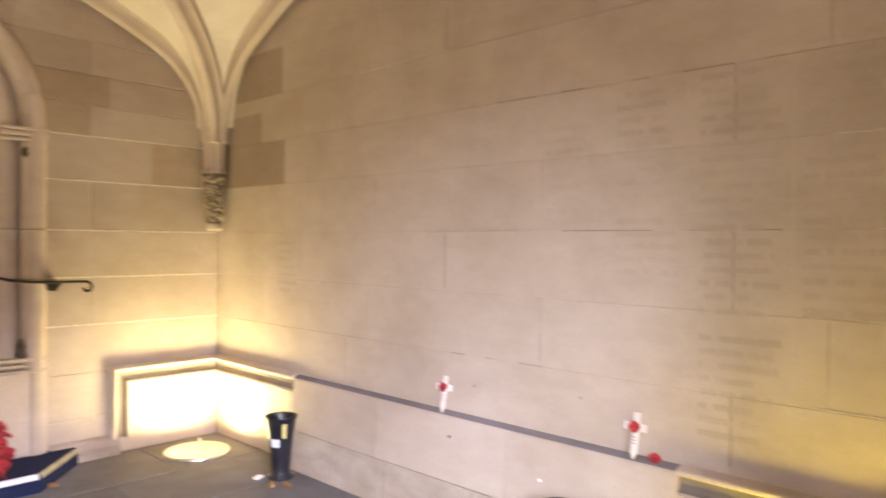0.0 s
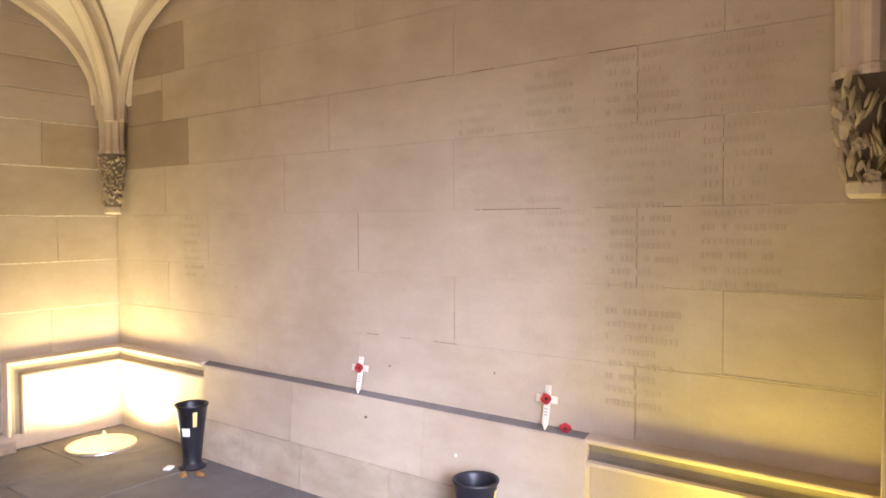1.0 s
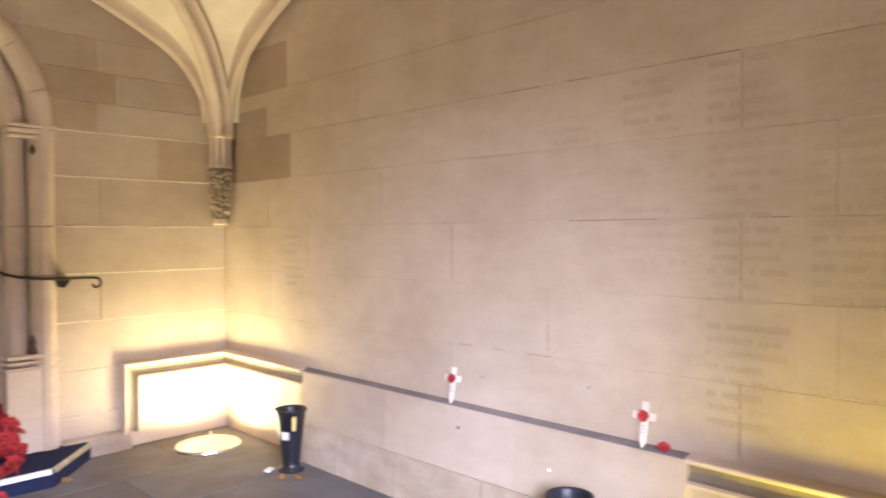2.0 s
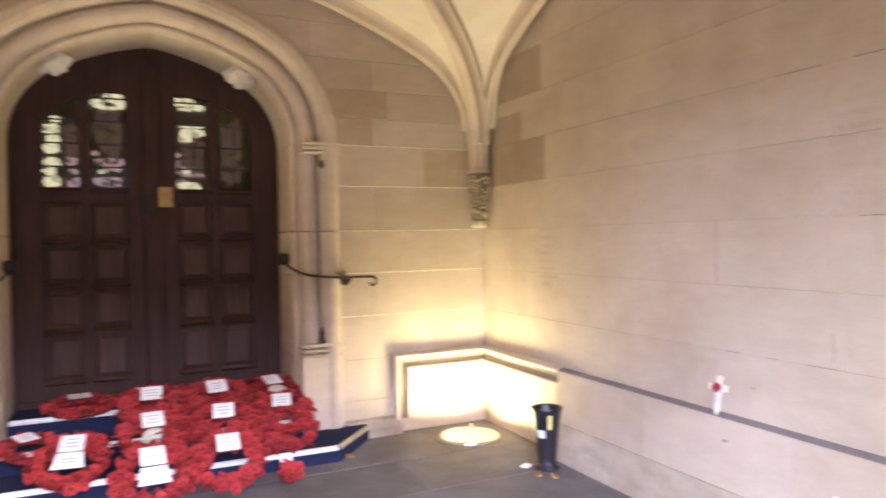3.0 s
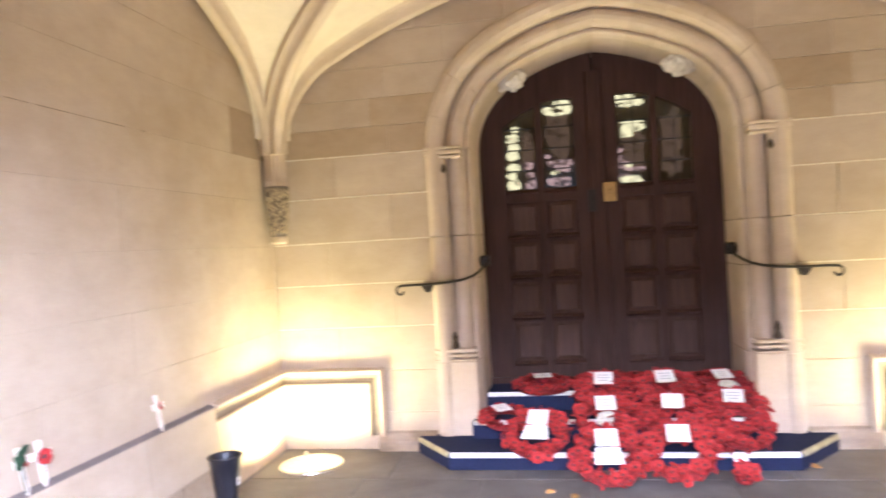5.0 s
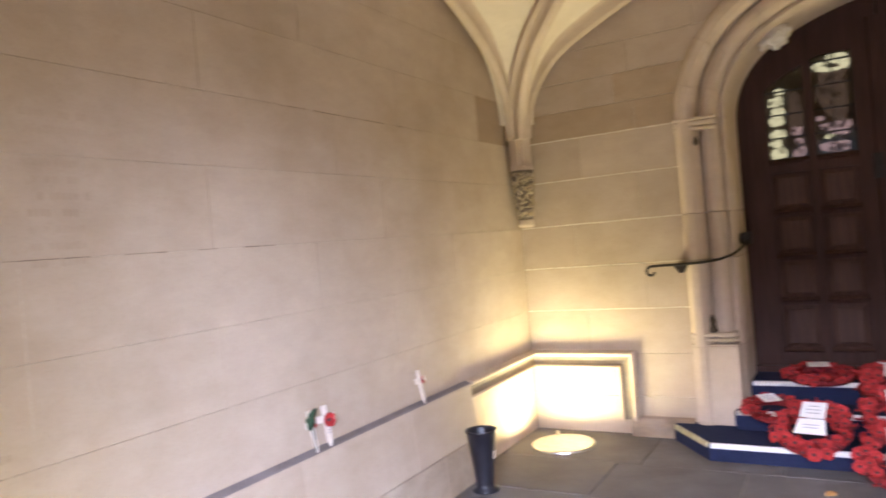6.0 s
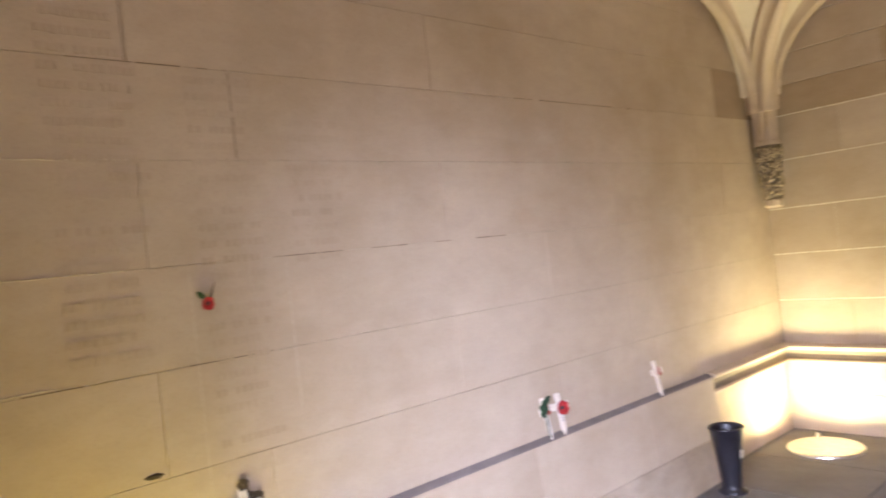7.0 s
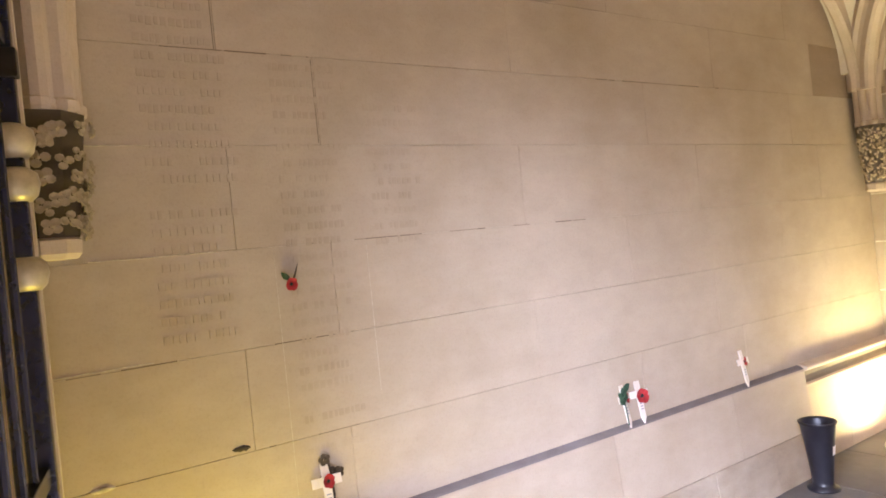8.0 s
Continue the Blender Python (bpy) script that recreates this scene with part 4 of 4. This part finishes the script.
for k in range(8):
    bm = bmesh.new()
    a = rnd.uniform(-0.9, 0.9)
    z = 0.06 + 0.008 * k
    add_leaf(bm, Vector((0.004 * (k % 3), 0.006 * math.sin(k), z)), Vector((0.2, math.cos(a), -math.sin(a))).normalized(), Vector((0.25, math.sin(a), math.cos(a))).normalized(), Vector((1, 0, 0.1)), 0.011, 0.042, 0.005)
    part("leaf", bm, LEAF, sprig)
part("stem", add_tube(bmesh.new(), [(0.0, 0.02, -0.03), (0.0, 0.005, 0.06), (0.002, 0, 0.125)], 0.003, 6), LEAF, sprig)
# dark shapes that stand for a flower's shadow behind the third cross
flower_shade = empty("flower_shadow", "dark shapes for a flower's shadow behind a wooden cross", "flowers", at=pose(-W + 0.008, -3.82, 0.60))
for k in range(4):
    bm = bmesh.new()
    add_bloom(bm, Vector((0.002, rnd.uniform(-0.03, 0.05), 0.13 + rnd.uniform(-0.02, 0.05))), Vector((0, 1, 0)), Vector((0, 0, 1)), Vector((1, 0, 0.2)), 0.020, 5)
    part("flower_head", bm, CORBEL_GROUND, flower_shade)
part("stem", add_tube(bmesh.new(), [(0.0, 0, -0.03), (0.004, 0.01, 0.06), (0.006, 0, 0.16)], 0.004, 6), CORBEL_GROUND, flower_shade)
mark = empty("dark_mark", "dark mark above a paper poppy on the wall", "stem", at=pose(-W + 0.012, -3.86, 1.37))
part("stem", add_tube(bmesh.new(), [(0.0, -0.012, -0.02), (0.004, -0.002, 0.01), (0.003, 0.006, 0.032)], lambda t: 0.0035 * (1.1 - t), 6), CORBEL_GROUND, mark)

# ---------------------------------------------------------------- flower buckets
def flower_bucket(x, y, spin, size=0.95):
    thing = empty("flower_bucket", "tall black plastic flower bucket standing on the stone floor", "bucket", "flower buckets", at=pose(x, y, 0.0, 0, 0, spin) @ Matrix.Scale(size, 4))
    prof = [(0.084, 0.0), (0.086, 0.010), (0.060, 0.022), (0.055, 0.045), (0.062, 0.12), (0.078, 0.26), (0.094, 0.372), (0.100, 0.376), (0.101, 0.386), (0.094, 0.388),
            (0.088, 0.372), (0.072, 0.26), (0.056, 0.12), (0.045, 0.06)]
    part("body", add_turned(bmesh.new(), prof, steps=32), BUCKET, thing, smooth=True)
    bm = add_sweep(bmesh.new(), [[(r * math.cos(a), r * math.sin(a), z) for a in [-0.32 + 0.64 * i / 6 for i in range(7)]] for r, z in ((0.0735, 0.205), (0.0795, 0.255))], caps=False)
    part("sticker", bm, CARD, thing, "small white price sticker")
    bm = add_sweep(bmesh.new(), [[(r * math.cos(a), r * math.sin(a), z) for a in [0.55 + 0.28 * i / 4 for i in range(5)]] for r, z in ((0.080, 0.262), (0.0925, 0.352))], caps=False)
    part("sticker", bm, STICKER, thing, "yellow strip")
    return thing


flower_bucket(2.095, -1.165, -150)
flower_bucket(-2.105, -1.262, 10, 0.89)
flower_bucket(2.080, -3.155, -120)

litter = random.Random(9)
for x, y in ((-0.27, -0.86), (-0.38, -0.80), (1.12, -0.42), (1.95, -1.28), (2.04, -1.36), (-1.9, -1.55)):
    thing = empty("fallen_leaf", "curled brown fallen leaf on the stone floor", "leaf", "fallen leaves", at=pose(x, y, 0.004, 0, 0, litter.uniform(0, 360)))
    bm = bmesh.new()
    add_leaf(bm, Vector((0, 0, 0)), Vector((1, 0, 0)), Vector((0, 1, 0)), Vector((0, 0, 1)), 0.028, 0.075, 0.014)
    part("blade", bm, DEAD_LEAF, thing)
bm = box(-0.03, 0.03, -0.02, 0.02, 0.0, 0.012, 0.003)
tagged(part("paper_scrap", bm, CARD, None), "crumpled scrap of white paper on the floor", "paper").matrix_basis = pose(1.985, -1.10, 0.003, 0, 0, 30)

# ---------------------------------------------------------------- open iron gates in the entrance arch
def gate(sx):
    hinge_way = math.degrees(math.atan2(-0.17, -sx * 0.80)) + 90
    thing = empty("iron_gate", "navy-painted iron gate leaf with gilt collars, folded open", "gate", "entrance gates", at=pose(sx * 1.93, -4.612, 0.0, 0, 0, hinge_way))
    part("stile", box(-0.022, 0.022, -0.03, 0.0, 0.03, 2.05, 0.004), BLUE_PAINT, thing)
    part("stile", box(-0.022, 0.022, -0.82, -0.79, 0.03, 2.05, 0.004), BLUE_PAINT, thing)
    for z in (0.12, 1.0, 1.9):
        part("rail", box(-0.014, 0.014, -0.79, -0.03, z, z + 0.04, 0.003), BLUE_PAINT, thing)
    for k in range(5):
        y = -0.15 - k * 0.13
        part("bar", add_turned(bmesh.new(), [(0.009, 0.04), (0.009, 2.02), (0.014, 2.05), (0.002, 2.16)], (0, y, 0), 8), BLUE_PAINT, thing)
    for z in (1.40, 1.585, 1.675):
        bm = add_turned(bmesh.new(), [(0.030, 0.0), (0.042, 0.012), (0.048, 0.036), (0.044, 0.058), (0.028, 0.07)], (0, -0.015, z), 16)
        part("collar", bm, GILT, thing, "worn gilt collar", True)
    for z in (0.16, 1.84):
        part("hinge", box(-0.03, 0.03, -0.045, -0.01, z, z + 0.06, 0.004), IRON, thing)
    return thing


GILT = plain("worn_gilt_paint", (0.52, 0.44, 0.28), 0.4, 0.5, 0.25)
gate(-1)
gate(1)

# ---------------------------------------------------------------- cut inscriptions, as plain bars
def inscription(wall, y0, y1, top, rows, seed, pitch=0.0505, depth=0.0072):
    """Rows of worn cut lettering, each row a run of small blocks."""
    rnd_ = random.Random(seed)
    sx = 1 if wall == "right" else -1
    thing = empty("inscription", "worn column of cut lettering on the sandstone wall", "inscription", "cut inscriptions")
    put = place_on[wall]
    for k in range(rows):
        bm = bmesh.new()
        if rnd_.random() < 0.04:
            continue
        z = top - k * pitch
        w = abs(y1 - y0)
        u, end = 0.0, rnd_.uniform(0.62, 1.0) * w
        while u < end:
            l = rnd_.uniform(0.009, 0.018)
            h = 0.0125 + rnd_.uniform(-0.001, 0.001)
            yy = y0 - u if sx > 0 else y1 + u
            step_ = -l if sx > 0 else l
            if rnd_.random() < 0.86:
                a, b = sorted((yy, yy + step_))
                dd = depth + rnd_.uniform(-0.0001, 0.0003)
                x0, x1 = sorted((put(0, 0, 0.002)[0], put(0, 0, dd)[0]))
                add_box(bm, x0, x1, a, b, z - h * rnd_.uniform(0.75, 1.0), z + h * rnd_.uniform(0.75, 1.0))
            u += l + rnd_.choice((0.005, 0.006, 0.008))
        tagged(part("lettering", bm, INK, thing), kind="stuff")


for n, (y0, y1, top, rows) in enumerate(((-3.97, -4.27, 2.09, 19), (-3.61, -3.90, 2.02, 27), (-3.26, -3.54, 2.00, 15), (-2.92, -3.14, 1.90, 9), (-0.80, -1.02, 1.44, 8))):
    inscription("right", y0, y1, top, rows, 50 + n, depth=0.0070 if n < 2 else 0.0054)
for n, (y0, y1, top, rows) in enumerate(((-4.00, -4.27, 2.18, 20), (-3.62, -3.88, 2.02, 25), (-3.32, -3.56, 1.90, 10))):
    inscription("left", y0, y1, top, rows, 70 + n, depth=0.0075 if n < 1 else 0.0058)

# ---------------------------------------------------------------- ashlar of the walls
FACE = 0.0045


def ashlar(wall, parent, poly, mat):
    """A block of facing: an outline on the wall plane, proud of the mortar with a worn arris."""
    put = place_on[wall]
    cu, cz = sum(p[0] for p in poly) / len(poly), sum(p[1] for p in poly) / len(poly)
    out, inn = [], []
    gap, worn = (0.0016, 0.0068) if wall == "door" else (0.0004, 0.0013)
    for u, z in poly:
        du, dz = cu - u, cz - z
        out.append((u + math.copysign(min(gap, abs(du)), du), z + math.copysign(min(gap, abs(dz)), dz)))
        inn.append((u + math.copysign(min(worn, abs(du)), du), z + math.copysign(min(worn, abs(dz)), dz)))
    tip = random.uniform(-0.0004, 0.0003)
    loops = [[put(u, z, 0.0005) for u, z in out], [put(u, z, FACE - (0.0030 if wall == "door" else 0.0016) + tip) for u, z in out], [put(u, z, FACE + tip) for u, z in inn]]
    part("ashlar_block", add_sweep(bmesh.new(), loops, closed=True), mat, parent)


SIDE_JOINTS = {0.553: (-1.50, -2.297, -3.73), 0.856: (-0.62, -1.70, -2.888, -4.05), 1.160: (-1.05, -2.298, -3.735), 1.458: (-0.60, -1.75, -2.888, -4.045),
               1.772: (-0.86, -2.10, -3.735), 2.058: (-0.582, -1.55, -2.888, -4.045), 2.36: (-0.83, -2.295, -3.60), 2.66: (-0.9, -2.1, -3.3), 2.96: (-1.4, -2.7)}
for wall, parent in (("right", wall_right), ("left", wall_left)):
    for z0, z1 in zip(COURSES, COURSES[1:]):
        if z0 < 0.5 or z0 > 2.97:
            continue
        shift = 0.0 if wall == "right" else 0.006
        edges = [-0.001, *[j + shift for j in SIDE_JOINTS[z0]], NEAR + 0.001]
        for n, (a, b) in enumerate(zip(edges, edges[1:])):
            dark = n == 0 and z0 in ((1.772, 2.058, 2.36) if wall == "right" else (2.058,))
            if n == 0 and z0 == 2.058 and wall == "right":
                ashlar(wall, parent, [(b, z0), (a, z0), (a, z0 + 0.20), (b, z0 + 0.20)], STONE_DARK)
                ashlar(wall, parent, [(b, z0 + 0.20), (a, z0 + 0.20), (a, z1), (b, z1)], SIDE_STONE)
                continue
            ashlar(wall, parent, [(b, z0), (a, z0), (a, z1), (b, z1)], STONE_DARK if dark else SIDE_STONE)
    # facing inside the low recesses
    for a, b in ((-0.001, -0.52), (-0.52, -1.036), (-3.551, -4.10), (-4.10, NEAR + 0.001)):
        ashlar(wall, parent, [(b, 0.0), (a, 0.0), (a, 0.552), (b, 0.552)], STONE)

DOOR_COURSES = (0.0, 0.26, 0.553, 0.856, 1.160, 1.458, 1.772, 2.058, 2.253, 2.45, 2.66, 2.90, 3.15, 3.4)
for k, (z0, z1) in enumerate(zip(DOOR_COURSES, DOOR_COURSES[1:])):
    for sx in (-1, 1):
        zs = [z0 + (z1 - z0) * i / 4 for i in range(5)]
        inner = [max(door_width(z, SURROUND), 0.0005) if z < 2.99 else 0.0005 for z in zs]
        joint = (1.44, 1.47, 1.85, 1.43, 1.90, 1.43, 1.82, 1.43, 1.55, 1.44, 1.62, 1.20, 0.9)[k]
        edges = [W - 0.0050, joint, 0.0] if joint > max(inner) + 0.05 else [W - 0.0050, 0.0]
        if z1 > 2.5:
            edges = [W - 0.0050, joint, joint - 0.62, 0.0] if joint - 0.62 > 0.2 else edges
        for a, b in zip(edges, edges[1:]):
            near_ = [max(b, i) for i in inner]
            if min(near_) >= a - 0.02:
                continue
            poly = [(sx * a, z0), (sx * a, z1)] + [(sx * min(n_, a - 0.004), z) for n_, z in zip(near_[::-1], zs[::-1])]
            if b > max(inner):
                poly = [(sx * a, z0), (sx * a, z1), (sx * b, z1), (sx * b, z0)]
            dark = (k == 7 and b < 1.3) or (k == 8 and b < 1.3) or (sx > 0 and k == 6 and b > 1) or (sx < 0 and k == 7)
            ashlar("door", wall_door, poly, STONE_DARK2 if dark else STONE)

# open, crumbled joints
crack = random.Random(31)
for wall, parent, y0, y1, z in (("left", wall_left, -3.80, -3.36, 1.458), ("left", wall_left, -3.25, -2.55, 1.458), ("left", wall_left, -3.95, -3.68, 1.160), ("left", wall_left, -4.0, -3.62, 0.856),
                                ("left", wall_left, -4.55, -4.28, 0.856), ("left", wall_left, -4.52, -4.24, 1.160), ("left", wall_left, -4.2, -3.74, 2.058), ("left", wall_left, -2.4, -1.5, 2.058),
                                ("right", wall_right, -3.73, -3.33, 2.058), ("right", wall_right, -3.1, -2.6, 2.058), ("right", wall_right, -3.9, -3.0, 1.458), ("right", wall_right, -2.9, -2.3, 0.856)):
    y = y0
    while y < y1:
        l = crack.uniform(0.015, 0.22)
        h = crack.uniform(0.0007, 0.0018)
        put = place_on[wall]
        x0, x1 = sorted((put(0, 0, 0.002)[0], put(0, 0, FACE + 0.0007)[0]))
        part("open_joint", box(x0, x1, y, min(y + l, y1), z - h, z + h), CRACK, parent)
        y += l + crack.choice((0.0, 0.01, 0.05, 0.14))
for wall, parent, y, z0, z1 in (("left", wall_left, -3.735, 1.78, 2.05), ("left", wall_left, -4.045, 2.06, 2.30), ("right", wall_right, -3.735, 1.78, 2.05), ("right", wall_right, -3.735, 1.17, 1.45),
                                ("right", wall_right, -3.735, 0.60, 0.85), ("right", wall_right, -2.298, 1.17, 1.45), ("right", wall_right, -2.888, 0.88, 1.0)):
    put = place_on[wall]
    x0, x1 = sorted((put(0, 0, 0.002)[0], put(0, 0, FACE + 0.0007)[0]))
    part("open_joint", box(x0, x1, y - 0.0010, y + 0.0010, z0, z1), CRACK, parent)
# a broken-out hollow in the left wall's lower joint
bm = bmesh.new()
bmesh.ops.create_icosphere(bm, subdivisions=3, radius=1.0)
for v in bm.verts:
    v.co = Vector((v.co.x * 0.004, v.co.y * (0.026 + 0.010 * noise.noise(v.co * 3)), v.co.z * (0.008 + 0.005 * noise.noise(v.co * 4))))
bmesh.ops.translate(bm, verts=bm.verts, vec=(-W + FACE, -4.085, 0.872))
part("broken_joint", bm, HOLE, wall_left, "dark broken-out hollow in a joint")
bm = bmesh.new()
bmesh.ops.create_icosphere(bm, subdivisions=3, radius=1.0)
for v in bm.verts:
    v.co = Vector((v.co.x * 0.006, v.co.y * (0.030 + 0.012 * noise.noise(v.co * 3)), v.co.z * (0.008 + 0.006 * noise.noise(v.co * 5))))
bmesh.ops.translate(bm, verts=bm.verts, vec=(-W + FACE, -4.46, 0.856))
part("mortar_lump", bm, MORTAR, wall_left, "lump of old mortar")

# pale ridges of later pointing in the joints beside the entrance
ridge = random.Random(17)
for wall, parent, y0, y1, z in (("left", wall_left, -4.42, -4.06, 1.772), ("left", wall_left, -4.58, -4.30, 1.166), ("left", wall_left, -4.44, -4.10, 1.458), ("right", wall_right, -4.46, -4.06, 1.772),
                                ("right", wall_right, -4.44, -4.20, 1.458), ("right", wall_right, -4.52, -3.95, 1.164), ("right", wall_right, -4.52, -4.00, 0.862)):
    put = place_on[wall]
    bm, n = bmesh.new(), 14
    loops = []
    for i in range(n + 1):
        y = y0 + (y1 - y0) * i / n
        c, h, o = z + ridge.uniform(-0.0012, 0.0012), ridge.uniform(0.0018, 0.0034), FACE + ridge.uniform(0.0012, 0.0028)
        loops.append([put(y, c - h, 0.002), put(y, c - 0.4 * h, o), put(y, c + 0.4 * h, o), put(y, c + h, 0.002)])
    part("pointing", add_sweep(bm, loops, closed=True), MORTAR, parent, "pale ridge of mortar pointing")

# level joints of the end wall: uplight they catch is put into pale strips
for z in (0.856, 1.160, 1.458, 1.772, 2.058):
    for sx in (-1, 1):
        inner_, n = door_width(z, SURROUND) + 0.006, 22
        loops = []
        for i in range(n + 1):
            x = sx * (inner_ + (W - 0.012 - inner_) * i / n)
            c, h, o = z + ridge.uniform(-0.0015, 0.0015), ridge.uniform(0.0040, 0.0066), FACE + ridge.uniform(-0.0006, 0.0014)
            loops.append([(x, -0.002, c - h), (x, -o, c - 0.5 * h), (x, -o, c + 0.5 * h), (x, -0.002, c + h)])
        part("pointing", add_sweep(bmesh.new(), loops, closed=True), LIT_JOINT, wall_door, "level mortar joint, coloured pale for the uplight it catches")

# fine scribed lines between the columns of lettering
for wall, parent, y, z0, z1 in (("right", wall_right, -3.935, 0.62, 2.04), ("right", wall_right, -3.56, 0.66, 2.04), ("left", wall_left, -3.925, 0.60, 1.44), ("left", wall_left, -3.60, 0.95, 1.44)):
    put = place_on[wall]
    x0, x1 = sorted((put(0, 0, 0.002)[0], put(0, 0, FACE + 0.0008)[0]))
    part("scribed_line", box(x0, x1, y - 0.0007, y + 0.0007, z0, z1), MORTAR, parent, "fine upright scribed line")

# small chips and nail holes in the right wall
for y, z, rad, m in ((-1.31, 1.03, 0.006, CRACK), (-2.50, 0.71, 0.007, CRACK), (-2.38, 0.45, 0.008, CRACK), (-2.93, 0.37, 0.007, CARD), (-3.10, 0.75, 0.006, CRACK)):
    bm = bmesh.new()
    bmesh.ops.create_icosphere(bm, subdivisions=2, radius=rad)
    p = 0.0 if z > 0.56 else 0.045 + (0.54 - z) * 0.085
    bmesh.ops.translate(bm, verts=bm.verts, vec=(W - FACE * (z > 0.56) - p + rad * 0.6, y, z))
    part("chip", bm, m, wall_right)

# ---------------------------------------------------------------- flagstones
rows = [0.0, -0.62, -1.18, -1.80, -2.38, -3.02, -3.60, -4.25, -4.95]
for k, (a, b) in enumerate(zip(rows, rows[1:])):
    x = -W
    while x < W:
        w = random.uniform(0.62, 1.05)
        e = min(x + w, W)
        if W - e < 0.3:
            e = W
        t = random.uniform(-0.0015, 0.0005)
        g = 0.003
        low = [(x + g, b + g, -0.02), (e - g, b + g, -0.02), (e - g, a - g, -0.02), (x + g, a - g, -0.02)]
        mid_ = [(p, q, t - 0.002) for p, q, r in low]
        top = [(x + 2 * g, b + 2 * g, t), (e - 2 * g, b + 2 * g, t), (e - 2 * g, a - 2 * g, t), (x + 2 * g, a - 2 * g, t)]
        part("flagstone", add_sweep(bmesh.new(), [low, mid_, top], closed=True), FLAG, floor)
        x = e
